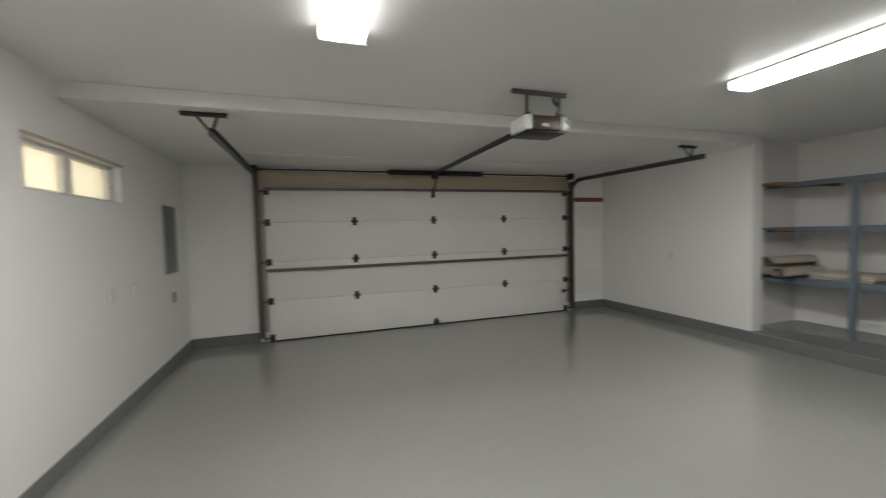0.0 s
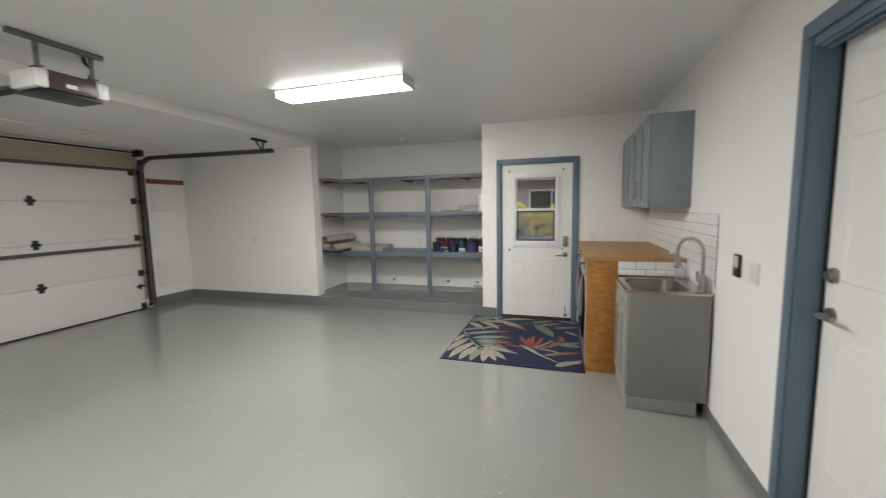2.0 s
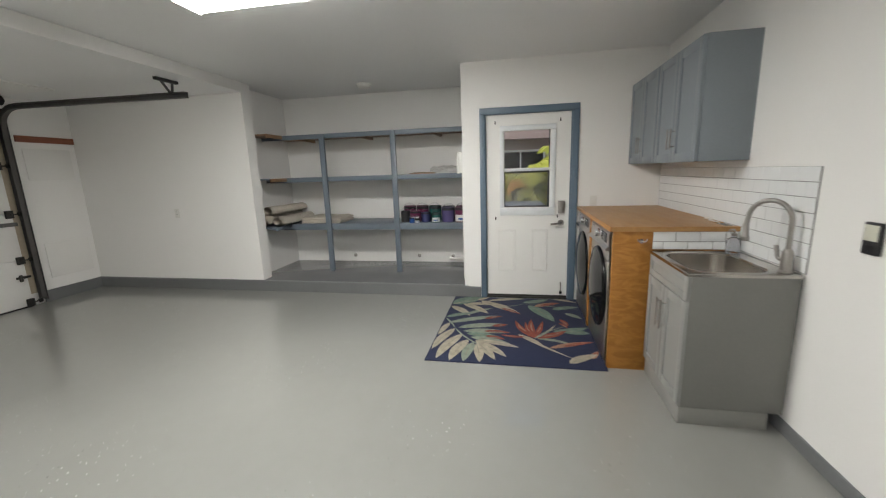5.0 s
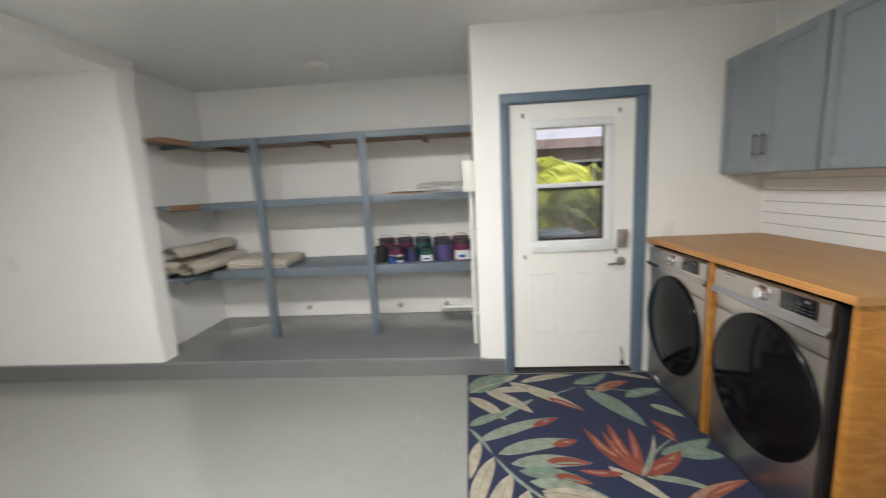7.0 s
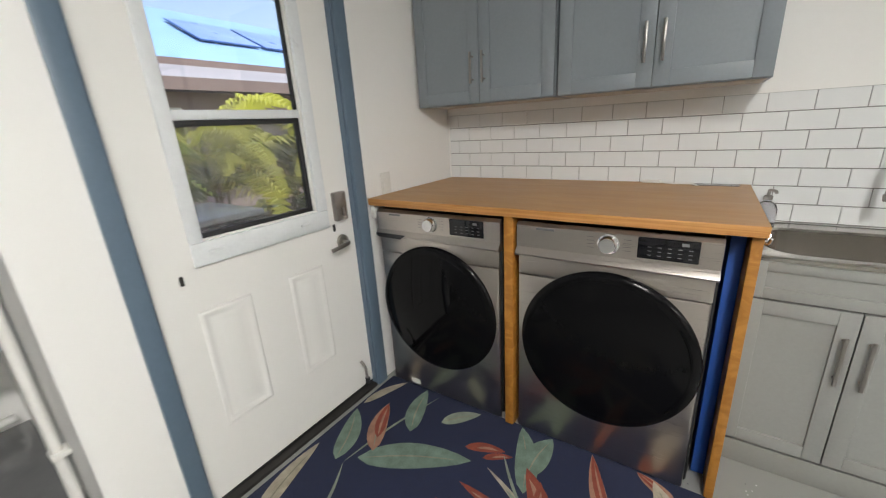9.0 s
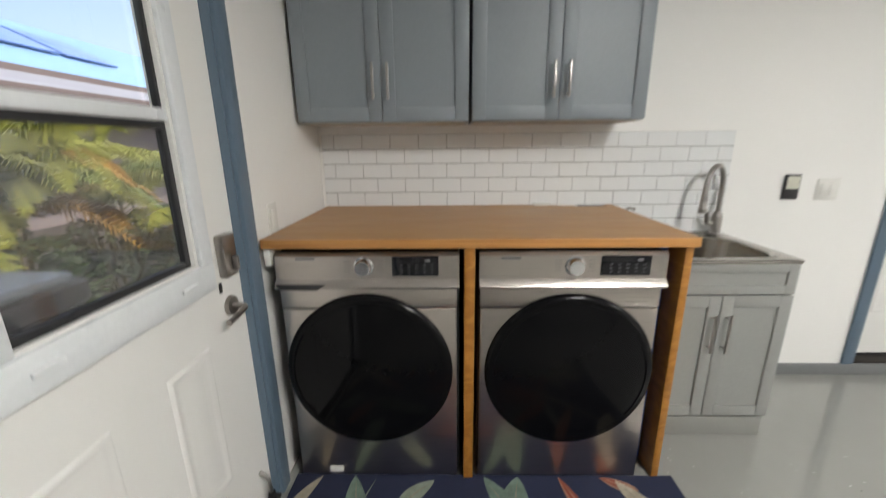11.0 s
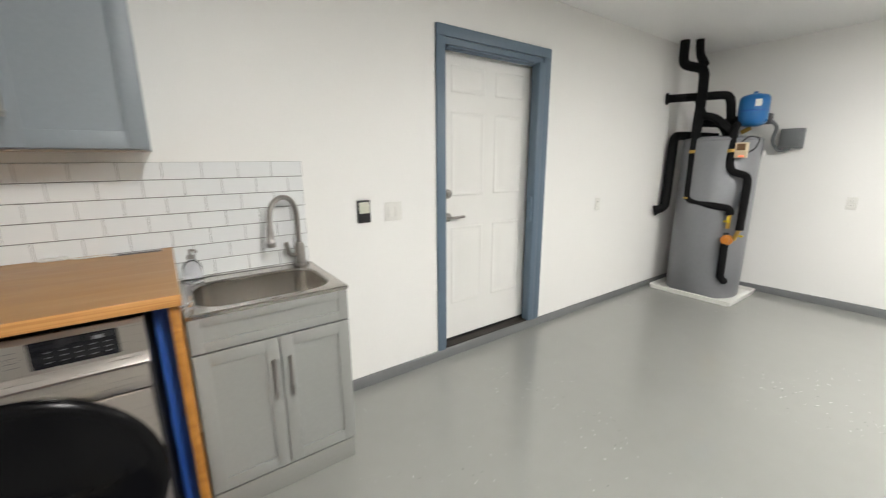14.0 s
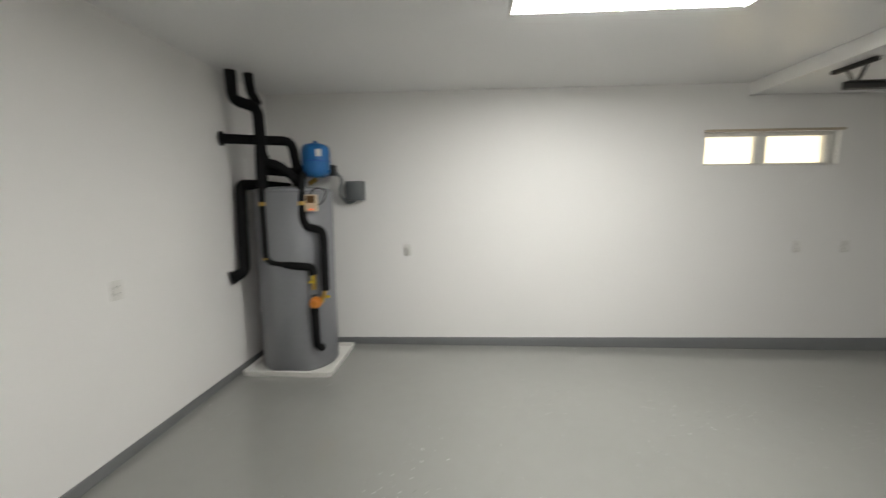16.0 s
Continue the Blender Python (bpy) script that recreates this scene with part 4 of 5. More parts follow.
for (x0, y0, x1, y1, r, z) in ((4.828, 0.014, 5.437, 0.54, 0.008, 0.8625), (4.826, 0.012, 5.439, 0.542, 0.008, 0.876), (4.832, 0.016, 5.434, 0.537, 0.012, 0.881), (4.868, 0.105, 5.399, 0.495, 0.11, 0.880),
                               (4.876, 0.113, 5.391, 0.487, 0.105, 0.872), (4.893, 0.127, 5.374, 0.473, 0.10, 0.65), (4.92, 0.155, 5.347, 0.445, 0.08, 0.605), (5.11, 0.29, 5.15, 0.325, 0.015, 0.597)):
    loops.append([bm.verts.new((x, y, z)) for x, y in rounded_rect(x0, y0, x1, y1, r)])
for p, q in zip(loops, loops[1:]):
    for i in range(len(p)):
        j = (i + 1) % len(p)
        bm.faces.new((p[i], p[j], q[j], q[i]))
bm.faces.new(loops[-1])
part("basin", bm, STEEL, sn)
part("drain", lathe(bmesh.new(), (5.13, 0.307, 0.598), [(0.045, 0.0), (0.045, 0.003), (0.036, 0.004), (0.03, 0.001), (0.0005, 0.001)], n=24), CHROME, sn)

fc = thing("faucet", (4.893, 0.06, 0.881), "brushed nickel gooseneck pull-down faucet", "faucet")
part("base", lathe(bmesh.new(), (4.893, 0.06, 0.881), [(0.033, 0), (0.033, 0.007), (0.027, 0.013), (0.025, 0.1), (0.019, 0.118), (0.014, 0.122), (0.0005, 0.122)], n=24), NICKEL, fc)
nk = [(4.893, 0.06, 0.96), (4.893, 0.06, 1.145)]
for a in range(15, 181, 15):
    q = radians(a)
    s = 0.098 * (1 - math.cos(q))
    nk.append((4.893 + 0.8 * s, 0.06 + 0.6 * s, 1.145 + 0.1 * math.sin(q)))
nk.append((nk[-1][0] + 0.004, nk[-1][1] + 0.004, 1.10))
part("neck", tube(bmesh.new(), nk, 0.0125, n=14, radius=0.03), NICKEL, fc)
e = Vector(nk[-1])
part("spray_head", lathe(bmesh.new(), e, [(0.0005, 0.012), (0.014, 0.012), (0.016, -0.02), (0.018, -0.055), (0.022, -0.06), (0.019, -0.082), (0.0005, -0.082)], n=20), NICKEL, fc)
part("lever", tube(bmesh.new(), [(4.908, 0.06, 0.935), (4.95, 0.072, 0.945), (4.962, 0.076, 1.01)], 0.011, n=10, radius=0.015), NICKEL, fc)

sp = thing("soap_dispenser", (5.375, 0.075, 0.881), "clear glass soap bottle with a steel pump on the sink rim", "soap dispenser")
part("bottle", lathe(bmesh.new(), (5.375, 0.075, 0.881), [(0.036, 0.0), (0.038, 0.006), (0.038, 0.07), (0.03, 0.09), (0.014, 0.1), (0.014, 0.108), (0.0005, 0.108)], n=24), glass("soap_bottle_glass", (0.93, 0.93, 0.97), 0.05), sp)
part("pump", tube(bmesh.new(), [(5.375, 0.075, 0.989), (5.375, 0.075, 1.03), (5.357, 0.11, 1.03), (5.355, 0.115, 1.022)], 0.006, n=10, radius=0.008), NICKEL, sp)
part("collar", lathe(bmesh.new(), (5.375, 0.075, 0.989), [(0.016, 0), (0.016, 0.014), (0.01, 0.018), (0.0005, 0.018)], n=18), NICKEL, sp)

# ---- storage alcove: shelves ----


def shelf(zt, zb, under, name_label):
    t = thing("storage_shelf", (7.85, 3.4, zt), name_label, "shelf", "alcove shelves")
    y0, y1 = AY0 + 0.002, AY1 - 0.002
    part("board", boxes((7.562, y0, zt - 0.019, AX - 0.001, y1, zt), bevel=0.001), SHELFBLUE, t)
    part("underside", boxes((7.562, y0 + 0.002, zt - 0.0225, AX - 0.002, y1 - 0.002, zt - 0.0195)), under, t, "bare wooden underside")
    part("face_board", boxes((7.541, y0, zb, 7.561, y1, zt + 0.001), bevel=0.002), SHELFBLUE, t)
    part("return_board", boxes((7.20, 4.53, zt - 0.019, 7.5405, y1, zt - 0.001), bevel=0.001), under, t, "bare plywood return shelf")
    part("return_face", boxes((7.19, 4.512, zt - 0.045, 7.54, 4.5295, zt), bevel=0.002), SHELFBLUE if zt < 1 else RAWWOOD, t)
    for y in (2.45, 3.45, 4.35):
        part("batten", boxes((7.5625, y, zt - 0.06, AX - 0.03, y + 0.038, zt - 0.023), bevel=0.001), under, t)
    return t


shelf(1.982, 1.925, RAWWOOD, "top blue-grey painted shelf with bare wood underneath")
shelf(1.427, 1.366, SHELFBLUE, "middle blue-grey painted wooden shelf with a folded cloth")
shelf(0.797, 0.715, SHELFBLUE, "lower blue-grey shelf holding cloths and paint cans")
for y in (2.972, 3.94):
    tt = thing("shelf_post", (7.52, y, 0.14), "blue-grey painted wooden post holding up the shelves", "post", "shelf posts")
    part("upright", boxes((7.501, y - 0.034, 0.141, 7.54, y + 0.034, 1.978), bevel=0.003), SHELFBLUE, tt)

# ---- paint cans ----


def colour(name, c, rough=0.5, var=0.05, scale=20):
    return material(name, c, rough=rough, var=var, scale=scale)


LIDMETAL = material("tin_lid", (0.22, 0.22, 0.22), rough=0.35, metal=1.0, var=0.1, scale=20)
LABELWHITE = colour("paper_label_white", (0.72, 0.72, 0.7))
CANS = dict(purple=(0.07, 0.055, 0.16), green=(0.015, 0.09, 0.08), plum=(0.13, 0.012, 0.06), black=(0.02, 0.02, 0.022), blue=(0.02, 0.09, 0.33), navy=(0.025, 0.03, 0.1))
CANMAT = {k2: colour("can_" + k2, v) for k2, v in CANS.items()}


def paint_can(x, y, z, r, h, hue, band, size="gallon"):
    t = thing("paint_can", (x, y, z), "used %s %s paint can with a worn label and wire handle" % (hue, size), "paint can", "paint cans on the shelf")
    part("can_body", lathe(bmesh.new(), (x, y, z), [(r * 0.97, 0), (r, 0.004), (r, h - 0.006), (r * 1.03, h - 0.004), (r * 1.03, h), (r * 0.95, h), (r * 0.93, h - 0.006)], n=28), CANMAT[hue], t)
    part("lid", lathe(bmesh.new(), (x, y, z + h - 0.006), [(r * 0.93, 0.0), (r * 0.9, 0.004), (r * 0.8, 0.001), (0.0005, 0.001)], n=24), CANMAT["black"], t, "black lid crusted with paint")
    part("top_band", lathe(bmesh.new(), (x, y, z), [(r + 0.0001, h * 0.8), (r + 0.0008, h * 0.81), (r + 0.0008, h - 0.007), (r + 0.0001, h - 0.006)], n=28), CANMAT["black"], t, "dark paint-stained rim")
    rr = r + 0.0008
    bm = bmesh.new()
    ring = []
    for k3 in range(15):
        a = radians(120 + k3 * 120 / 14)
        ring.append([bm.verts.new((x + q * math.cos(a), y + q * math.sin(a), z + zz)) for q in (r + 0.0002, rr) for zz in (h * 0.05, h * 0.5)])
    for p, q in zip(ring, ring[1:]):
        bm.faces.new((p[2], q[2], q[3], p[3]))
        bm.faces.new((p[0], p[1], q[1], q[0]))
        bm.faces.new((p[1], p[3], q[3], q[1]))
        bm.faces.new((p[0], q[0], q[2], p[2]))
    part("paper_label", bm, band, t, "worn paper label")
    if band is LABELWHITE:
        part("logo_block", boxes((x - r - 0.002, y - 0.03, z + h * 0.17, x - r + 0.008, y + 0.03, z + h * 0.29)), CANMAT["blue"], t, "plain blue block on the label")
    part("wire_handle", tube(bmesh.new(), [(x, y - r - 0.002, z + h * 0.75), (x - 0.02, y - r * 0.8, z + h + 0.02), (x - 0.03, y, z + h + 0.045), (x - 0.02, y + r * 0.8, z + h + 0.02), (x, y + r + 0.002, z + h * 0.75)], 0.0022, n=6, radius=0.04), LIDMETAL, t)


ZS = 0.7975
paint_can(7.69, 2.145, ZS, 0.082, 0.19, "plum", LABELWHITE)
paint_can(7.69, 2.32, ZS, 0.082, 0.19, "purple", CANMAT["purple"])
paint_can(7.67, 2.475, ZS, 0.06, 0.125, "green", LABELWHITE)
paint_can(7.69, 2.62, ZS, 0.062, 0.13, "navy", CANMAT["navy"])
paint_can(7.68, 2.765, ZS, 0.07, 0.15, "plum", LABELWHITE)
paint_can(7.70, 2.905, ZS, 0.06, 0.15, "black", CANMAT["black"])
paint_can(7.592, 2.79, ZS, 0.034, 0.068, "blue", CANMAT["blue"], "quarter-pint")
paint_can(7.60, 2.715, ZS, 0.032, 0.06, "black", LABELWHITE, "quarter-pint")
paint_can(7.89, 2.16, ZS, 0.082, 0.19, "plum", LABELWHITE)
paint_can(7.88, 2.345, ZS, 0.082, 0.19, "black", LABELWHITE)
paint_can(7.87, 2.53, ZS, 0.082, 0.2, "green", CANMAT["green"])
paint_can(7.88, 2.71, ZS, 0.082, 0.2, "plum", CANMAT["plum"])
paint_can(7.88, 2.89, ZS, 0.082, 0.2, "plum", CANMAT["plum"])

# ---- drop cloths ----
CANVAS = material("beige_canvas", (0.50, 0.455, 0.385), rough=0.95, var=0.09, scale=9, bump=0.35, bscale=160, fine=0.06)


def cloth_roll(x0, x1, y, z, r, squash, label):
    """A loosely rolled sheet lying along x, with a spiral of layers at its end."""
    bm = bmesh.new()
    n, m = 26, 60
    rows = []
    for i in range(n + 1):
        x = x0 + (x1 - x0) * i / n
        row = []
        for k2 in range(m):
            a = 2 * math.pi * k2 / m * 2.6
            rr = r * (0.35 + 0.65 * k2 / m) * (1 + 0.07 * noise.noise((x * 5, math.cos(a) * 1.5, math.sin(a) * 1.5)))
            row.append(bm.verts.new((x + 0.02 * math.sin(a * 0.7), y + rr * 1.12 * math.cos(a), z + r * squash + rr * squash * math.sin(a))))
        rows.append(row)
    for p, q in zip(rows, rows[1:]):
        for k2 in range(m - 1):
            bm.faces.new((p[k2], p[k2 + 1], q[k2 + 1], q[k2]))
    ob = solid("rolled_drop_cloth", bm, CANVAS, label, "drop cloth", "rolled drop cloths")
    return ob


def folded_cloth(name, x0, x1, y0, y1, z, layers, thick, label, mat, rag=0.02, crease=0.010):
    """A folded sheet: a few rumpled layers with rounded edges, each a part."""
    t = thing(name, ((x0 + x1) / 2, (y0 + y1) / 2, z), label, "drop cloth")
    for L in range(layers):
        bm = bmesh.new()
        nx, ny = 16, 18
        dx, dy = random.uniform(-rag, rag), random.uniform(-rag, rag)
        top, bot = [], []
        for i in range(nx + 1):
            rt, rb = [], []
            for j in range(ny + 1):
                u, v = i / nx, j / ny
                edge = min(u, 1 - u, v, 1 - v)
                x = x0 + dx + (x1 - x0) * u + 0.03 * noise.noise((u * 3, v * 3, L * 5.1))
                y = y0 + dy + (y1 - y0) * v + 0.03 * noise.noise((u * 3 + 9, v * 3, L * 5.1))
                h = thick * min(1.0, 0.35 + edge * 9)
                w = 0.006 + crease * noise.noise((u * 4, v * 4, 3.3 + L)) + crease * 0.6 * noise.noise((u * 11, v * 11, 7.7 + L))
                base = z + L * thick * 0.8
                rt.append(bm.verts.new((x, y, base + h + max(w, 0))))
                rb.append(bm.verts.new((x, y, base + 0.0005)))
            top.append(rt)
            bot.append(rb)
        for i in range(nx):
            for j in range(ny):
                bm.faces.new((top[i][j], top[i + 1][j], top[i + 1][j + 1], top[i][j + 1]))
                bm.faces.new((bot[i][j], bot[i][j + 1], bot[i + 1][j + 1], bot[i + 1][j]))
        for i in range(nx):
            bm.faces.new((top[i][0], bot[i][0], bot[i + 1][0], top[i + 1][0]))
            bm.faces.new((top[i][ny], top[i + 1][ny], bot[i + 1][ny], bot[i][ny]))
        for j in range(ny):
            bm.faces.new((top[0][j], top[0][j + 1], bot[0][j + 1], bot[0][j]))
            bm.faces.new((top[nx][j], bot[nx][j], bot[nx][j + 1], top[nx][j + 1]))
        part("layer", bm, mat, t)
    return t


cloth_roll(7.20, 8.08, 4.715, 0.798, 0.095, 0.9, "rolled beige canvas drop cloth lying on the lower shelf")
cloth_roll(7.23, 8.04, 4.51, 0.798, 0.085, 0.8, "rolled beige canvas drop cloth lying on the lower shelf")
cloth_roll(7.22, 8.06, 4.63, 0.942, 0.085, 0.75, "rolled beige canvas drop cloth lying on the other rolls")
folded_cloth("folded_drop_cloth", 7.58, 8.02, 3.80, 4.38, 0.7975, 3, 0.032, "folded beige canvas drop cloth on the lower shelf", CANVAS)
folded_cloth("crumpled_plastic_sheet", 7.60, 7.95, 2.06, 2.52, 1.4275, 3, 0.024, "crumpled clear plastic sheet on the middle shelf", material("cloudy_plastic_film", (0.5, 0.5, 0.48), rough=0.25, var=0.08, scale=12, bump=0.5, bscale=30), 0.03, 0.035)
folded_cloth("masking_paper", 7.6, 7.8, 2.45, 2.8, 1.4275, 1, 0.012, "flat sheet of brown masking paper on the middle shelf", RAWWOOD, 0.01)

# ---- conduit in the alcove ----
cd = thing("junction_box", (7.27, AY0, 0.15), "white junction box with a white conduit down the alcove wall", "junction box")
part("box", boxes((7.165, AY0 + 0.001, 1.425, 7.305, AY0 + 0.075, 1.66), bevel=0.008), PLASTIC, cd)
part("cover", boxes((7.16, AY0 + 0.0755, 1.42, 7.31, AY0 + 0.088, 1.665), bevel=0.003), PLASTIC, cd)
part("conduit", tube(bmesh.new(), [(7.262, AY0 + 0.03, 1.43), (7.275, AY0 + 0.03, 0.141)], 0.017, n=12), PLASTIC, cd, "white plastic conduit")
for z in (0.4, 1.1):
    part("clip", boxes((7.24, AY0 + 0.001, z, 7.3, AY0 + 0.05, z + 0.018), bevel=0.003), PLASTIC, cd)
pv = thing("pvc_pipe_stub", (8.1, 2.3, 0.2), "white pipe stub along the foot of the alcove wall", "pipe")
part("pipe", tube(bmesh.new(), [(8.1, 2.06, 0.2), (8.1, 2.34, 0.2), (8.1, 2.38, 0.2), (8.149, 2.38, 0.2)], 0.02, n=12, radius=0.03), PLASTIC, pv)
for y in (2.34, 2.85, 3.86):
    part("fitting", lathe(bmesh.new(), (8.149, y, 0.235), [(0.025, 0), (0.025, -0.02), (0.014, -0.024), (0.014, -0.05), (0.0005, -0.05)], axis='x', n=16), NICKEL, pv)

# ---- rug ----
rg = thing("rug", (6.17, 1.48, 0.0), "navy rug with green palm leaves and red bird-of-paradise flowers", "rug")
RX0, RX1, RY0, RY1, RZ = 5.385, 6.962, 0.772, 2.13, 0.0085
part("woven_base", boxes((RX0, RY0, 0.0005, RX1, RY1, RZ), bevel=0.002), NAVY, rg, "navy woven base")


def yarn(name, c):
    return material(name, c, rough=0.95, var=0.28, scale=22, bump=0.4, bscale=260, fine=0.16)


SAGE, CREAM, RUST, MIST = yarn("sage_yarn", (0.12, 0.17, 0.135)), yarn("cream_yarn", (0.30, 0.265, 0.205)), yarn("rust_yarn", (0.19, 0.042, 0.025)), yarn("pale_sage_yarn", (0.18, 0.21, 0.165))
BLUSH = yarn("blush_yarn", (0.26, 0.14, 0.095))
VEIN = yarn("dark_sage_yarn", (0.20, 0.19, 0.14))
LAYER = [0]


def leaf(x0, y0, x1, y1, w, mat, bend=0.08, name="leaf", n=9):
    """A woven leaf from stalk to tip, clipped at the rug's rim."""
    LAYER[0] += 1
    z = RZ + 0.0004 + 0.00002 * (LAYER[0] % 60)
    a, b = Vector((x0, y0, 0)), Vector((x1, y1, 0))
    d = b - a
    nrm = Vector((-d.y, d.x, 0)).normalized()
    bm = bmesh.new()
    lo, hi = [], []
    for i in range(n + 1):
        u = i / n
        c = a + d * u + nrm * bend * d.length * math.sin(math.pi * u)
        half = w * 0.5 * (math.sin(math.pi * min(u ** 0.8, 1)) ** 0.75 + 0.03)
        for lst, s in ((lo, -1), (hi, 1)):
            p = c + nrm * half * s
            lst.append(bm.verts.new((min(max(p.x, RX0 + 0.008), RX1 - 0.008), min(max(p.y, RY0 + 0.004), RY1 - 0.008), z)))
    for i in range(n):
        bm.faces.new((lo[i], lo[i + 1], hi[i + 1], hi[i]))
    part(name, bm, mat, rg)
    if name == "leaf" and w > 0.065:
        leaf(x0 + (x1 - x0) * 0.05, y0 + (y1 - y0) * 0.05, x0 + (x1 - x0) * 0.9, y0 + (y1 - y0) * 0.9, 0.007, VEIN, bend, "vein", 7)
    if name == "petal" and mat is RUST:
        leaf(x0 + (x1 - x0) * 0.3, y0 + (y1 - y0) * 0.3, x0 + (x1 - x0) * 0.85, y0 + (y1 - y0) * 0.85, w * 0.28, BLUSH, bend * 1.5, "streak", 6)


def stem(x0, y0, x1, y1, mat, w=0.014, bend=0.1):
    leaf(x0, y0, x1, y1, w, mat, bend, "stem")


def tipped(x0, y0, x1, y1, w, base, tip, bend=0.06, start=0.5, side=0.0):
    """A leaf whose outer half is woven in a second colour."""
    leaf(x0, y0, x1, y1, w, base, bend)
    d = Vector((x1 - x0, y1 - y0, 0))
    n = Vector((-d.y, d.x, 0)).normalized() * w * side
    leaf(x0 + d.x * start + n.x, y0 + d.y * start + n.y, x0 + d.x * 0.99, y0 + d.y * 0.99, w * 0.62, tip, bend * 0.5, "tip")
    leaf(x0 + d.x * start * 1.2, y0 + d.y * start * 1.2, x0 + d.x * 0.9, y0 + d.y * 0.9, w * 0.14, base, bend * 0.5, "streak", 6)


# the spray of cream leaves by the door's corner
leaf(6.70, 2.115, 6.95, 1.79, 0.19, SAGE, 0.06)
stem(6.68, 2.12, 6.84, 1.86, CREAM, 0.016, 0.06)
stem(6.84, 1.86, 6.95, 1.75, CREAM, 0.013, 0.04)
leaf(6.84, 1.85, 6.945, 1.74, 0.055, CREAM, 0.05)
leaf(6.83, 1.74, 6.935, 1.33, 0.075, CREAM, 0.05)
leaf(6.83, 1.82, 6.657, 1.50, 0.088, CREAM, -0.05)
leaf(6.71, 1.97, 6.71, 1.62, 0.08, CREAM, 0.06)
tipped(6.715, 1.71, 6.455, 1.385, 0.088, CREAM, RUST, 0.05, 0.4)
leaf(6.37, 1.955, 6.60, 1.676, 0.06, MIST, 0.03)
leaf(6.718, 2.003, 6.433, 1.707, 0.092, CREAM, 0.05)
leaf(6.633, 2.12, 6.358, 1.886, 0.088, CREAM, 0.05)
# the large frond, sage on one side and cream on the other
stem(6.28, 2.12, 6.04, 1.99, MIST, 0.022, 0.03)
stem(6.04, 1.99, 5.66, 1.68, MIST, 0.02, -0.06)
leaf(6.30, 2.12, 6.435, 1.875, 0.075, SAGE, 0.05)
tipped(6.153, 2.07, 6.383, 1.564, 0.088, MIST, RUST, 0.04, 0.66, -0.15)
tipped(6.047, 1.96, 6.162, 1.503, 0.10, MIST, RUST, 0.05, 0.68, -0.1)
tipped(5.97, 1.90, 5.975, 1.48, 0.10, MIST, RUST, 0.05, 0.45, 0.2)
tipped(5.92, 1.865, 5.832, 1.52, 0.09, SAGE, RUST, 0.05, 0.5, 0.15)
leaf(5.848, 1.82, 5.72, 1.45, 0.092, MIST, 0.05)
leaf(5.785, 1.775, 5.685, 1.40, 0.075, CREAM, 0.05)
leaf(5.77, 1.77, 5.506, 1.497, 0.078, CREAM, 0.05)
leaf(5.74, 1.755, 5.45, 1.585, 0.078, CREAM, 0.04)
leaf(5.72, 1.755, 5.40, 1.70, 0.078, CREAM, 0.03)
leaf(5.74, 1.785, 5.395, 1.825, 0.085, MIST, -0.03)
leaf(5.79, 1.835, 5.40, 1.935, 0.095, CREAM, -0.05)
leaf(5.90, 1.905, 5.42, 2.045, 0.095, CREAM, -0.05)
leaf(6.02, 1.99, 5.58, 2.112, 0.085, CREAM, -0.04)
leaf(6.15, 2.06, 5.86, 2.115, 0.06, CREAM, -0.02)
# the bird-of-paradise flower and its beak
leaf(6.04, 1.10, 6.17, 0.785, 0.095, SAGE, -0.05)
leaf(6.06, 1.02, 6.03, 0.785, 0.11, SAGE, 0.05)
stem(5.96, 1.40, 5.53, 0.98, CREAM, 0.03, -0.03)
leaf(5.95, 1.41, 5.70, 1.19, 0.06, CREAM, 0.05)
leaf(5.88, 1.25, 5.775, 0.945, 0.045, MIST, 0.08)
for tx, ty, w, bend in ((6.275, 1.437, 0.06, 0.06), (6.32, 1.285, 0.06, 0.03), (6.25, 1.34, 0.04, 0.05), (6.275, 1.178, 0.05, -0.02), (6.07, 0.985, 0.085, -0.05), (6.00, 1.02, 0.06, 0.04)):
    leaf(5.89, 1.27, tx, ty, w, RUST, bend, "petal")
leaf(5.90, 1.25, 6.21, 1.064, 0.024, CREAM, -0.04, "petal")
leaf(5.88, 1.27, 6.10, 1.12, 0.03, MIST, -0.04, "petal")
leaf(5.90, 1.35, 5.925, 1.56, 0.045, RUST, 0.05, "petal")
leaf(6.345, 1.013, 6.18, 0.955, 0.05, RUST, 0.05, "petal")
leaf(6.25, 1.03, 6.14, 0.965, 0.035, RUST, 0.05, "petal")
stem(6.18, 0.97, 5.92, 1.25, MIST, 0.012, -0.04)
tipped(5.70, 1.16, 5.86, 0.785, 0.062, BLUSH, RUST, 0.03, 0.3)
tipped(5.555, 0.85, 5.69, 0.785, 0.05, BLUSH, RUST, 0.03, 0.2)
leaf(5.46, 1.03, 5.63, 0.80, 0.085, CREAM, 0.05)
# the twig along the threshold
stem(6.64, 1.60, 6.756, 1.35, MIST, 0.012, -0.04)
stem(6.756, 1.35, 6.62, 0.80, MIST, 0.012, 0.03)
leaf(6.719, 1.30, 6.285, 1.07, 0.135, SAGE, 0.04)
tipped(6.687, 1.24, 6.826, 0.967, 0.085, BLUSH, RUST, 0.05, 0.25)
leaf(6.796, 1.356, 6.945, 1.078, 0.095, SAGE, -0.05)
leaf(6.612, 1.065, 6.712, 0.785, 0.09, SAGE, 0.05)
leaf(6.516, 0.946, 6.377, 0.806, 0.07, MIST, 0.05)
leaf(6.945, 1.03, 6.848, 0.785, 0.05, CREAM, 0.05)

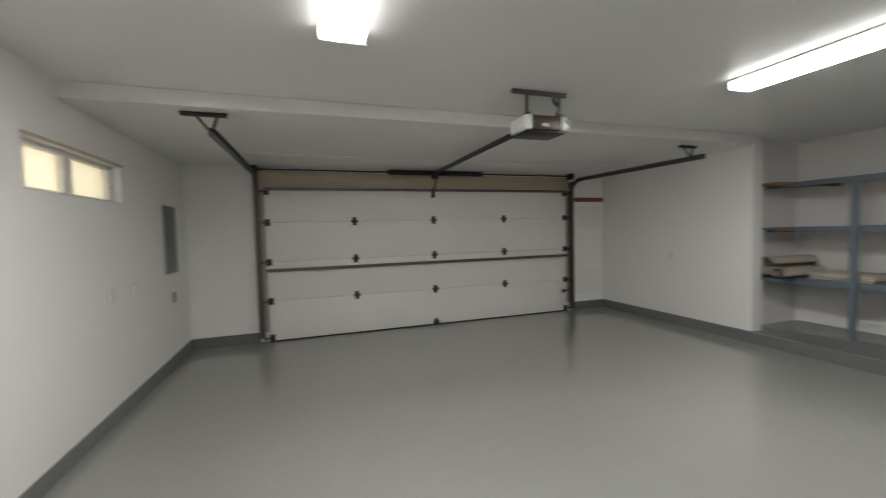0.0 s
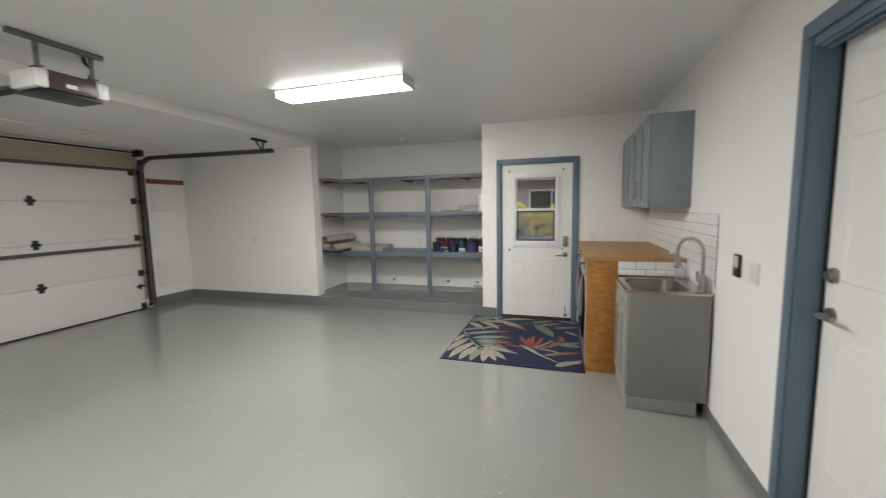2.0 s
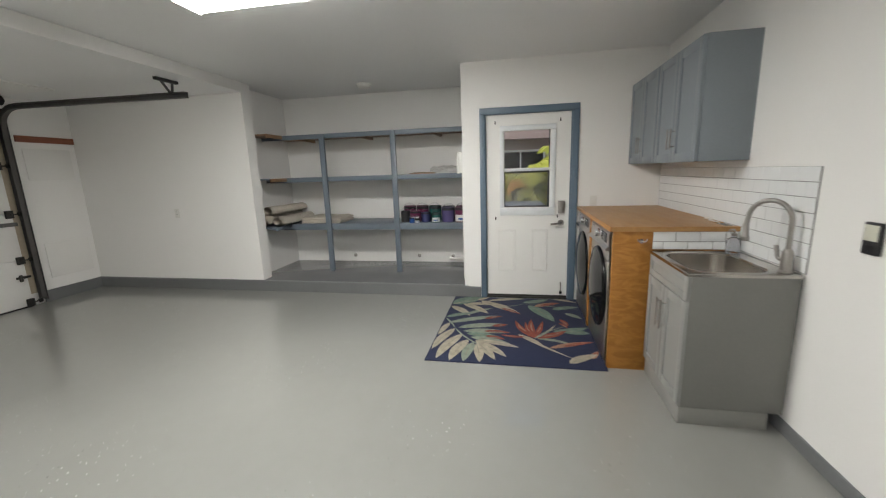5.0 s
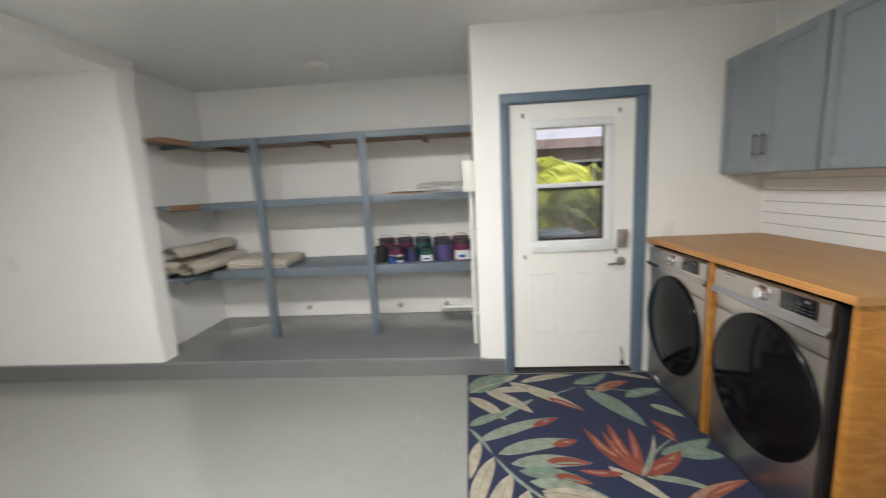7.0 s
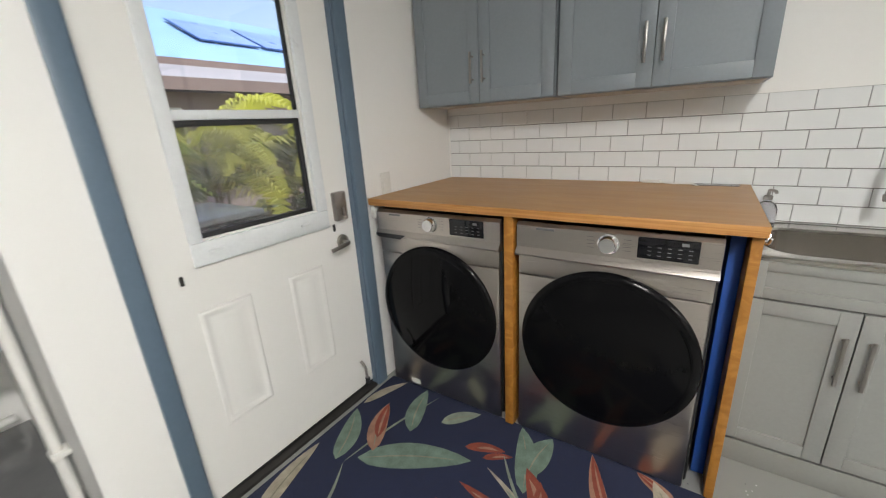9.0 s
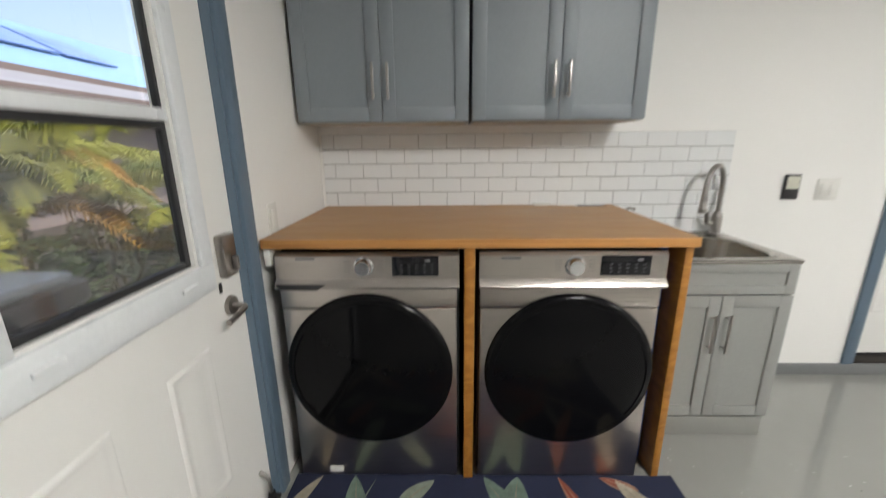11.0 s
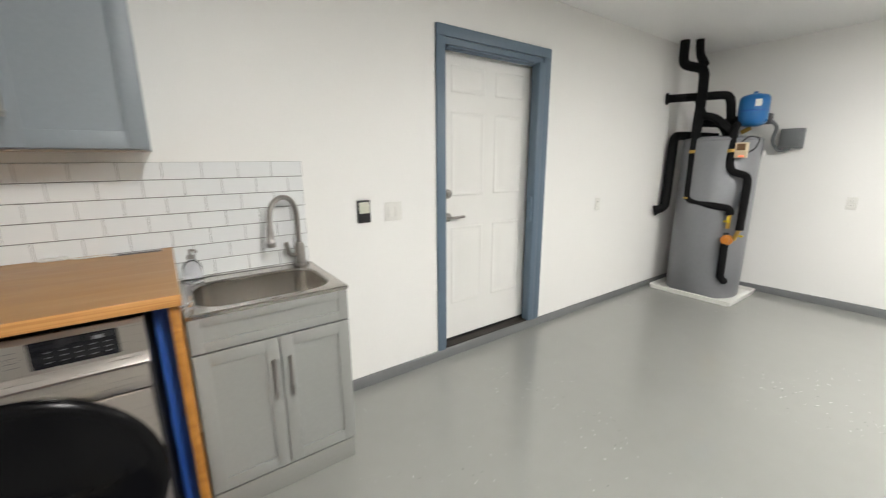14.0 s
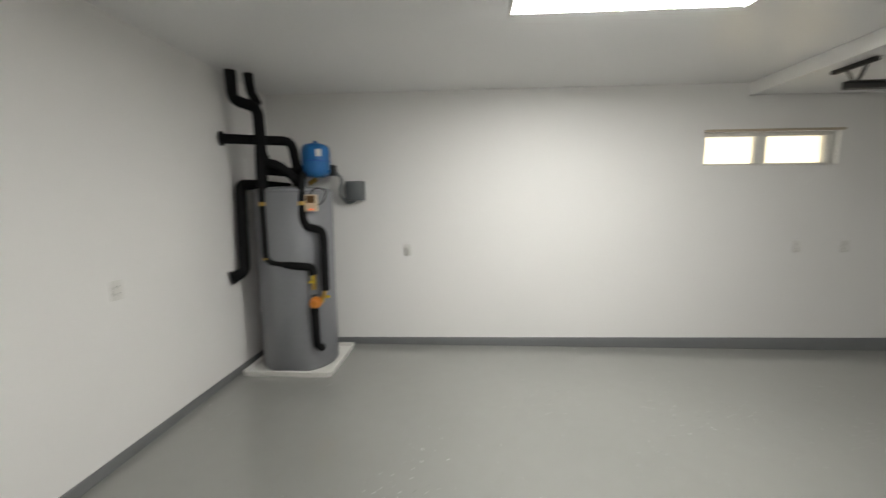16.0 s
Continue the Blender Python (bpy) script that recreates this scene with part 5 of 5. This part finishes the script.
# ---- water heater ----
wp = thing("drain_pan", (0.75, 0.46, 0.0), "white plastic drain pan under the water heater", "drain pan")
bm = bmesh.new()
loops = [[bm.verts.new((x, y, z)) for x, y in rounded_rect(0.38 + i, 0.062 + i, 1.105 - i, 0.852 - i, 0.03)] for i, z in ((0.008, 0.0005), (0.0, 0.045), (0.012, 0.05), (0.016, 0.046), (0.02, 0.012))]
for p, q in zip(loops, loops[1:]):
    for i in range(len(p)):
        j = (i + 1) % len(p)
        bm.faces.new((p[i], p[j], q[j], q[i]))
bm.faces.new(loops[-1])
bm.faces.new(loops[0])
part("tray", bm, PLASTIC, wp)
WX, WY, WR = 0.735, 0.445, 0.335
wh = thing("water_heater", (WX, WY, 0.013), "tall grey solar water heater tank with black insulated pipes", "water heater")
GREYTANK = material("grey_tank_enamel", (0.22, 0.225, 0.24), rough=0.38, metal=0.15, var=0.04, scale=4, bump=0.04, bscale=30)
part("tank", lathe(bmesh.new(), (WX, WY, 0.0), [(WR - 0.012, 0.013), (WR, 0.03), (WR, 1.595), (WR - 0.015, 1.615), (WR * 0.6, 1.632), (0.001, 1.638)], n=64), GREYTANK, wh)
part("top_rim", lathe(bmesh.new(), (WX, WY, 1.585), [(WR + 0.0005, 0), (WR + 0.004, 0.004), (WR + 0.004, 0.014), (WR + 0.0005, 0.018)], n=64), GREYTANK, wh)
R = 0.034


def pipe(pts, r=R, label="", radius=0.07, mat=FOAM):
    return part("pipe", tube(bmesh.new(), pts, r, n=14, radius=radius), mat, wh, label)


pipe([(1.02, 0.10, CEIL_Z - 0.001), (1.03, 0.11, 2.33), (1.04, 0.32, 2.26), (1.045, 0.33, 2.0), (1.035, 0.315, 1.62)], 0.044, "thick black foam lagging on the riser")
pipe([(1.036, 0.316, 1.64), (1.03, 0.31, 1.5), (1.035, 0.315, 1.0), (1.05, 0.55, 0.965), (1.0, 0.69, 0.945), (1.0, 0.7, 0.88)], label="black foam-insulated pipe down the front of the tank")
pipe([(0.93, 0.2, CEIL_Z - 0.001), (0.95, 0.22, 2.42), (1.03, 0.31, 2.3)], 0.038)
part("pipe_flange", rod(bmesh.new(), (1.062, 0.001, 2.02), (1.055, 0.022, 2.02), 0.058, n=18), FOAM, wh)
part("pipe_flange", rod(bmesh.new(), (1.062, 0.001, 0.86), (1.05, 0.022, 0.866), 0.058, n=18), FOAM, wh)
pipe([(1.06, 0.012, 2.02), (0.95, 0.25, 2.02), (0.85, 0.5, 2.02), (0.8, 0.52, 1.8), (0.78, 0.5, 1.62)], 0.04)
pipe([(0.93, 0.25, 2.0), (0.95, 0.35, 1.78), (0.72, 0.42, 1.75), (0.62, 0.45, 1.63)])
pipe([(0.86, 0.62, 1.78), (0.75, 0.45, 1.76), (0.9, 0.3, 1.77)], 0.04)
pipe([(1.04, 0.33, 1.83), (0.99, 0.45, 1.81), (0.93, 0.55, 1.70), (0.85, 0.57, 1.67)], 0.036)
pipe([(0.6, 0.36, 1.63), (0.7, 0.08, 1.66), (0.95, 0.075, 1.65), (0.98, 0.08, 0.9), (1.06, 0.012, 0.86)], 0.045, "thick black insulated pipe down the wall side")
pipe([(0.84, 0.60, 1.75), (0.98, 0.62, 1.69), (1.01, 0.635, 1.36), (1.0, 0.66, 1.29), (0.965, 0.775, 1.26), (0.965, 0.79, 1.18), (0.98, 0.79, 0.74)], label="black foam-insulated pipe with a bend round the tank")
pipe([(1.02, 0.70, 0.62), (1.0, 0.70, 0.25), (0.93, 0.72, 0.2), (0.9, 0.68, 0.2)])
BRASS = material("brass", (0.55, 0.36, 0.10), rough=0.35, metal=1.0, var=0.1, scale=30)
YELLOW = material("yellow_valve_grip", (0.62, 0.46, 0.02), rough=0.45, var=0.06)
ORANGE = material("orange_pump_housing", (0.55, 0.19, 0.02), rough=0.5, var=0.08)
vb = part("valve", rod(bmesh.new(), (1.0, 0.7, 0.89), (1.01, 0.7, 0.75), 0.018, n=14), BRASS, wh, "brass ball valve")
part("valve_grip", boxes((1.02, 0.665, 0.81, 1.035, 0.72, 0.83), (1.02, 0.69, 0.83, 1.035, 0.705, 0.87), bevel=0.003), YELLOW, vb, "yellow lever")
vb = part("valve", rod(bmesh.new(), (0.99, 0.79, 0.74), (1.0, 0.76, 0.64), 0.018, n=14), BRASS, wh, "brass ball valve")
part("valve_grip", boxes((1.0, 0.80, 0.68, 1.015, 0.835, 0.70), bevel=0.003), YELLOW, vb, "yellow lever")
pm = part("pump", lathe(bmesh.new(), (1.02, 0.715, 0.64), [(0.0005, -0.05), (0.03, -0.05), (0.034, -0.02), (0.05, -0.015), (0.05, 0.02), (0.036, 0.03), (0.034, 0.06), (0.0005, 0.062)], axis='x', n=24), ORANGE, wh, "orange circulation pump")
part("pump_motor", rod(bmesh.new(), (0.98, 0.69, 0.70), (1.0, 0.70, 0.60), 0.026, n=16), BLACK, pm)
part("collar", rod(bmesh.new(), (1.03, 0.31, 1.5), (1.03, 0.31, 1.47), 0.0365, n=16), BRASS, wh)
part("collar", rod(bmesh.new(), (0.997, 0.628, 1.5), (1.0, 0.63, 1.47), 0.0375, n=16), BRASS, wh)
part("collar", rod(bmesh.new(), (1.035, 0.315, 1.03), (1.035, 0.315, 1.015), 0.0375, n=16), BRASS, wh)
part("label_plate", boxes((0.86, WY + 0.312, 0.93, 0.93, WY + 0.318, 1.1)), PLASTIC, wh, "white rating label")
xt = part("expansion_tank", lathe(bmesh.new(), (0.80, 0.69, 1.86), [(0.0005, -0.15), (0.06, -0.148), (0.098, -0.132), (0.115, -0.105), (0.119, -0.07), (0.119, 0.08), (0.115, 0.108), (0.098, 0.13), (0.05, 0.143), (0.02, 0.146), (0.018, 0.165), (0.0005, 0.165)], n=40), material("blue_tank_enamel", (0.008, 0.12, 0.34), rough=0.3, var=0.04), wh, "bright blue expansion tank")
part("seam", lathe(bmesh.new(), (0.80, 0.69, 1.86), [(0.1193, -0.016), (0.1215, -0.01), (0.1193, -0.004)], n=40), material("blue_seam", (0.01, 0.09, 0.34), rough=0.35), xt)
part("label", boxes((0.895, 0.715, 1.885, 0.912, 0.775, 1.945)), PLASTIC, xt, "white paper label")
part("tank_fitting", rod(bmesh.new(), (0.80, 0.69, 1.70), (0.80, 0.62, 1.66), 0.02, n=12), BRASS, xt)
cb = part("controller", boxes((0.98, 0.66, 1.42, 1.02, 0.76, 1.56), bevel=0.006), material("cream_plastic", (0.62, 0.50, 0.34), rough=0.4), wh, "cream solar controller box")
part("controller_screen", boxes((1.0202, 0.675, 1.49, 1.0225, 0.745, 1.55), bevel=0.001), material("brown_screen", (0.13, 0.07, 0.03), rough=0.2), cb)
part("indicator", boxes((1.0202, 0.70, 1.432, 1.0225, 0.735, 1.442)), glow("red_indicator", (1.0, 0.12, 0.05), 1.2), cb, "small red light")
part("bracket", boxes((0.86, 0.66, 1.5, 0.98, 0.67, 1.53)), DARKSTEEL, cb)
part("cable", tube(bmesh.new(), [(1.0, 0.7, 1.56), (0.98, 0.74, 1.62), (0.95, 0.83, 1.6), (0.96, 0.8, 1.5), (0.99, 0.76, 1.47)], 0.007, n=8, radius=0.04), BLACK, cb)
tb = thing("timer_box", (XW, 0.88, 1.5), "dark grey disconnect box with a curved flexible conduit on the wall", "electrical box")
part("housing", boxes((XW, 0.81, 1.51, XW + 0.085, 0.99, 1.70), bevel=0.008), GREYBOX, tb)
part("cover", boxes((XW + 0.0855, 0.825, 1.525, XW + 0.1, 0.975, 1.685), bevel=0.006), GREYBOX, tb)
part("conduit", tube(bmesh.new(), [(XW + 0.05, 0.9, 1.512), (XW + 0.05, 0.82, 1.48), (XW + 0.08, 0.75, 1.58), (XW + 0.1, 0.79, 1.72), (XW + 0.14, 0.73, 1.79)], 0.016, n=10, radius=0.07), GREYBOX, tb, "grey flexible conduit")
part("conduit_box", boxes((XW + 0.1, 0.61, 1.75, XW + 0.2, 0.74, 1.85), bevel=0.006), BLACK, tb, "black junction box")
part("bracket", boxes((XW, 0.64, 1.78, XW + 0.1, 0.71, 1.82)), BLACK, tb)

# ---- tiled splashback ----
sb = thing("splashback", (5.9, 0.0, 0.88), "white subway tile splashback with grey grout", "splashback")
sb["kind"] = "structure"
part("grout_bed", boxes((4.834, 0.0005, 0.884, 6.982, 0.0065, 1.414)), GROUT, sb)
TW, TH, JX, JZ = 0.1488, 0.0755, 0.0022, 0.003
SHARED = {}


def tile(x0, x1, z0, z1):
    key = (round(x1 - x0, 3), round(z1 - z0, 3))
    if key not in SHARED:
        bm = boxes((-(x1 - x0) / 2, 0, -(z1 - z0) / 2, (x1 - x0) / 2, 0.005, (z1 - z0) / 2))
        es = [e2 for e2 in bm.edges if all(v.co.y > 0.004 for v in e2.verts)]
        bmesh.ops.bevel(bm, geom=es, offset=0.0018, segments=1, affect='EDGES')
        SHARED[key] = mesh_of("tile", bm, TILE, (0, 0, 0))
    ob = new("tile", SHARED[key])
    ob.parent = sb
    ob.location = Vector(((x0 + x1) / 2, 0.006, (z0 + z1) / 2)) - ORIGIN[sb]


row = 0
zt = 1.413
while zt > 0.90:
    z0 = max(zt - TH + JZ, 0.886)
    joint = 6.917 if row % 2 == 0 else 6.843
    tile(joint + JX, 6.981, z0, zt)
    x = joint
    while x > 4.85:
        x0 = max(x - TW + JX, 4.835)
        if zt > 1.02 or x0 < 5.45:
            tile(x0, x, z0, zt)
        x -= TW
    zt -= TH
    row += 1
sr = thing("splashback_return", (5.445, 0.27, 0.885), "white tiles on the side of the plywood counter above the sink", "splashback")
sr["kind"] = "structure"
part("grout_bed", boxes((5.4468, 0.014, 0.886, 5.4525, 0.524, 1.006)), GROUT, sr)
for k2, (z0, z1) in enumerate(((0.888, 0.9375), (0.941, 1.005))):
    y = 0.015 - (0.074 if k2 else 0)
    while y < 0.52:
        y0, y1 = max(y, 0.015), min(y + 0.145, 0.523)
        part("tile", boxes((5.4418, y0, z0, 5.4467, y1, z1), bevel=0.0015), TILE, sr)
        y += 0.1486

# ---- outside the back door ----
EARTH = material("dark_mulch", (0.05, 0.042, 0.036), rough=0.95, var=0.35, scale=9, bump=0.9, bscale=60, fine=0.3)
CONC = material("pale_concrete", (0.42, 0.41, 0.39), rough=0.85, var=0.08, scale=3, bump=0.2, bscale=90)
structure("ground", boxes((-60, -60, -0.4, 90, 60, -0.21)), EARTH, "dark mulched garden ground")
structure("pavement", boxes((7.205, -8, -0.22, 8.5, 1.88, -0.03), bevel=0.01), CONC, "pale concrete path outside the back door")
LEAFG = material("palm_green", (0.20, 0.27, 0.07), rough=0.85, var=0.25, scale=4)
LEAFY = material("palm_yellow_green", (0.40, 0.43, 0.085), rough=0.85, var=0.2, scale=4)
LEAFO = material("palm_orange", (0.5, 0.28, 0.03), rough=0.85, var=0.2, scale=4)
LEAFD = material("shrub_dark_green", (0.08, 0.12, 0.05), rough=0.6, var=0.3, scale=5)


def translucent(m, share):
    """Lets part of the light through thin leaves."""
    nt = m.node_tree
    b = nt.nodes["Principled BSDF"]
    tr = nt.nodes.new("ShaderNodeBsdfTranslucent")
    nt.links.new(b.inputs["Base Color"].links[0].from_socket, tr.inputs["Color"])
    mix = nt.nodes.new("ShaderNodeMixShader")
    mix.inputs["Fac"].default_value = share
    nt.links.new(b.outputs["BSDF"], mix.inputs[1])
    nt.links.new(tr.outputs["BSDF"], mix.inputs[2])
    nt.links.new(mix.outputs["Shader"], nt.nodes["Material Output"].inputs["Surface"])


for m in (LEAFG, LEAFY, LEAFO, LEAFD):
    translucent(m, 0.45)
CANE = material("palm_cane", (0.20, 0.17, 0.07), rough=0.6, var=0.2, scale=12)


def palm(x, y, height, fronds, seed, mats):
    """A clump palm: canes, and arching fronds of many narrow leaflets."""
    rnd = random.Random(seed)
    t = thing("palm_clump", (x, y, -0.21), "yellow-green areca palm clump with arching fronds", "palm", "palms outside the back door")
    bm = bmesh.new()
    for i in range(7):
        a = rnd.uniform(0, 6.28)
        rr = rnd.uniform(0.03, 0.2)
        rod(bm, (x + rr * math.cos(a), y + rr * math.sin(a), -0.22), (x + rr * 1.8 * math.cos(a), y + rr * 1.8 * math.sin(a), height * rnd.uniform(0.35, 0.6)), 0.022, 0.014, n=8)
    part("canes", bm, CANE, t)
    for i in range(fronds):
        a = rnd.uniform(0, 6.28)
        L = height * rnd.uniform(0.5, 0.8)
        z0 = height * rnd.uniform(0.28, 0.56)
        lift = rnd.uniform(0.5, 1.15)
        bm = bmesh.new()
        prev = None
        dx, dy = math.cos(a), math.sin(a)
        n = 30
        for k2 in range(n + 1):
            u = k2 / n
            p = Vector((x + dx * L * u * 0.75, y + dy * L * u * 0.75, z0 + L * (lift * u - 0.75 * u * u)))
            if prev is not None:
                rod(bm, prev, p, 0.006 * (1.1 - u), n=4, caps=False)
                if k2 > 2:
                    for s in (-1, 1):
                        ll = 0.30 * math.sin(math.pi * (0.12 + 0.85 * u)) + 0.05
                        out = Vector((-dy * s + dx * 0.7, dx * s + dy * 0.7, rnd.uniform(0.0, 0.35))).normalized()
                        w = Vector((dx, dy, 0)) * 0.014
                        m1 = p + out * ll * 0.5 + Vector((0, 0, 0.02))
                        e1 = p + out * ll - Vector((0, 0, ll * 0.35))
                        v = [bm.verts.new(c) for c in (p - w * 0.5, m1 - w, e1, m1 + w, p + w * 0.5)]
                        bm.faces.new(v)
            prev = p
        # High fronds all take the bright yellow-green: sunlit tops put into the colour.
        part("frond", bm, rnd.choice(mats) if z0 + 0.33 * L * lift * lift < height * 0.6 else LEAFY, t)


palm(10.1, 0.1, 2.2, 42, 3, [LEAFG, LEAFY, LEAFY])
palm(10.2, -1.1, 2.2, 34, 7, [LEAFG, LEAFY, LEAFO])
palm(10.0, 1.45, 2.1, 44, 11, [LEAFY, LEAFY, LEAFO, LEAFG])
palm(10.6, -2.7, 2.05, 32, 17, [LEAFG, LEAFY, LEAFY])
palm(9.4, -2.0, 1.2, 18, 19, [LEAFG, LEAFG, LEAFO])
palm(10.8, -4.6, 2.1, 22, 23, [LEAFG, LEAFG, LEAFY])


def shrub(x, y, r, h, seed):
    """A low shrub of many small leaves."""
    rnd = random.Random(seed)
    t = thing("shrub", (x, y, -0.21), "dark green leafy shrub under the palms", "shrub", "shrubs outside the back door")
    bm = bmesh.new()
    for i in range(9):
        a = rnd.uniform(0, 6.28)
        rod(bm, (x, y, -0.22), (x + r * 0.7 * math.cos(a), y + r * 0.7 * math.sin(a), h * rnd.uniform(0.4, 0.8)), 0.014, 0.005, n=6)
    part("branches", bm, CANE, t)
    bm = bmesh.new()
    for i in range(650):
        a, q = rnd.uniform(0, 6.28), rnd.uniform(0.2, 1) ** 0.6
        zz = rnd.uniform(0, 1)
        rr = r * q * (1 - 0.5 * zz * zz) * rnd.uniform(0.7, 1.15)
        c = Vector((x + rr * math.cos(a), y + rr * math.sin(a), -0.15 + h * zz))
        d1 = Vector((math.cos(a) + rnd.uniform(-.6, .6), math.sin(a) + rnd.uniform(-.6, .6), rnd.uniform(-.4, .6))).normalized()
        d2 = d1.orthogonal().normalized()
        L, w = rnd.uniform(0.07, 0.14), rnd.uniform(0.018, 0.035)
        bm.faces.new([bm.verts.new(p) for p in (c, c + d1 * L * 0.5 + d2 * w, c + d1 * L, c + d1 * L * 0.5 - d2 * w)])
    part("foliage", bm, LEAFD, t)


for i, (x, y) in enumerate(((9.5, 0.6), (9.6, -0.6), (9.5, -1.4), (9.3, 1.6), (9.7, -2.9), (9.6, -4.0))):
    shrub(x, y, 0.55, 0.85, 30 + i)

ROOF = material("grey_roof_shingle", (0.17, 0.175, 0.205), rough=0.85, var=0.12, scale=2, bump=0.5, bscale=40, aniso=(1, 0.2, 6))
SIDING = material("taupe_siding", (0.38, 0.31, 0.295), rough=0.8, var=0.06, scale=2)
FASCIA = material("brown_fascia", (0.16, 0.12, 0.11), rough=0.7, var=0.06, scale=3)
SOLAR = material("blue_solar_panel", (0.12, 0.2, 0.42), rough=0.3, var=0.1, scale=2)
nh = thing("neighbour_house", (19, -2, -0.21), "low taupe neighbouring house with a grey shingle roof and solar panels", "house")
part("wall", boxes((14.6, -16, -0.25, 24, 14, 2.35)), SIDING, nh)
bm = bmesh.new()
vs = [bm.verts.new(c) for c in ((13.8, -16.6, 2.45), (19.3, -16.6, 5.0), (24.8, -16.6, 2.45), (13.8, 14.6, 2.45), (19.3, 14.6, 5.0), (24.8, 14.6, 2.45),
                                (13.8, -16.6, 2.3), (24.8, -16.6, 2.3), (13.8, 14.6, 2.3), (24.8, 14.6, 2.3))]
for q in ((0, 3, 4, 1), (1, 4, 5, 2), (6, 7, 9, 8), (0, 6, 8, 3), (2, 5, 9, 7), (0, 1, 2, 7, 6), (3, 8, 9, 5, 4)):
    bm.faces.new([vs[i] for i in q])
rf = part("roof", bm, ROOF, nh)
part("roof_step", boxes((14.55, -16.6, 2.78, 14.75, 14.6, 2.88)), FASCIA, nh)
part("fascia", boxes((13.72, -16.6, 2.25, 13.79, 14.6, 2.47)), FASCIA, nh)
# one sheet for the whole solar array, the sky's reflection put into its blue
bm = boxes((-2.45, -15.5, 0, 2.45, 15.5, 0.03), bevel=0.005)
bmesh.ops.transform(bm, matrix=pose(16.98, -1.0, 3.935, 0, -24.9, 0), verts=bm.verts)
part("solar_array", bm, material("sky_blue_solar_array", (0.15, 0.28, 0.48), rough=0.35, var=0.08, scale=1.5, bump=0.2, bscale=12), nh, "wide blue sheet standing in for the solar array")
part("roof_edge", boxes((14.72, -16.5, 2.885, 14.80, 14.5, 2.96)), FASCIA, nh, "dark lower edge of the solar array")
for i in range(4):
    y = -9.5 + i * 1.75
    bm = boxes((-0.85, -0.8, 0, 0.85, 0.8, 0.05), bevel=0.01)
    bmesh.ops.transform(bm, matrix=pose(17.0, y, 4.02, 0, -24.9, 0), verts=bm.verts)
    part("solar_panel", bm, SOLAR, nh, "blue solar panel")
for y in (-6.0, -1.2, 1.35, 3.5):
    w = part("window", boxes((14.55, y - 0.7, 1.0, 14.62, y + 0.7, 2.0)), PLASTIC, nh)
    for s in (0, 1):
        part("pane", boxes((14.54, y - 0.64 + s * 0.66, 1.06, 14.5495, y - 0.02 + s * 0.66, 1.94)), BLACKGLASS, w)
bn = thing("storage_tote", (7.57, 1.45, -0.03), "black plastic storage bin with a pale lid outside the door", "storage bin")
bm = bmesh.new()
loops = [[bm.verts.new((x, y, z)) for x, y in rounded_rect(7.3 + i, 1.1 + i, 7.85 - i, 1.8 - i, 0.05)] for i, z in ((0.05, -0.03), (0.01, 0.95), (0.0, 0.96), (0.0, 1.01))]
for p, q in zip(loops, loops[1:]):
    for i in range(len(p)):
        j = (i + 1) % len(p)
        bm.faces.new((p[i], p[j], q[j], q[i]))
bm.faces.new(loops[-1])
bm.faces.new(loops[0])
part("bin", bm, BLACK, bn)
part("lid", boxes((7.33, 1.13, 1.0105, 7.82, 1.77, 1.04), bevel=0.012), material("pale_lid", (0.6, 0.62, 0.66), rough=0.25), bn, "pale glossy lid")
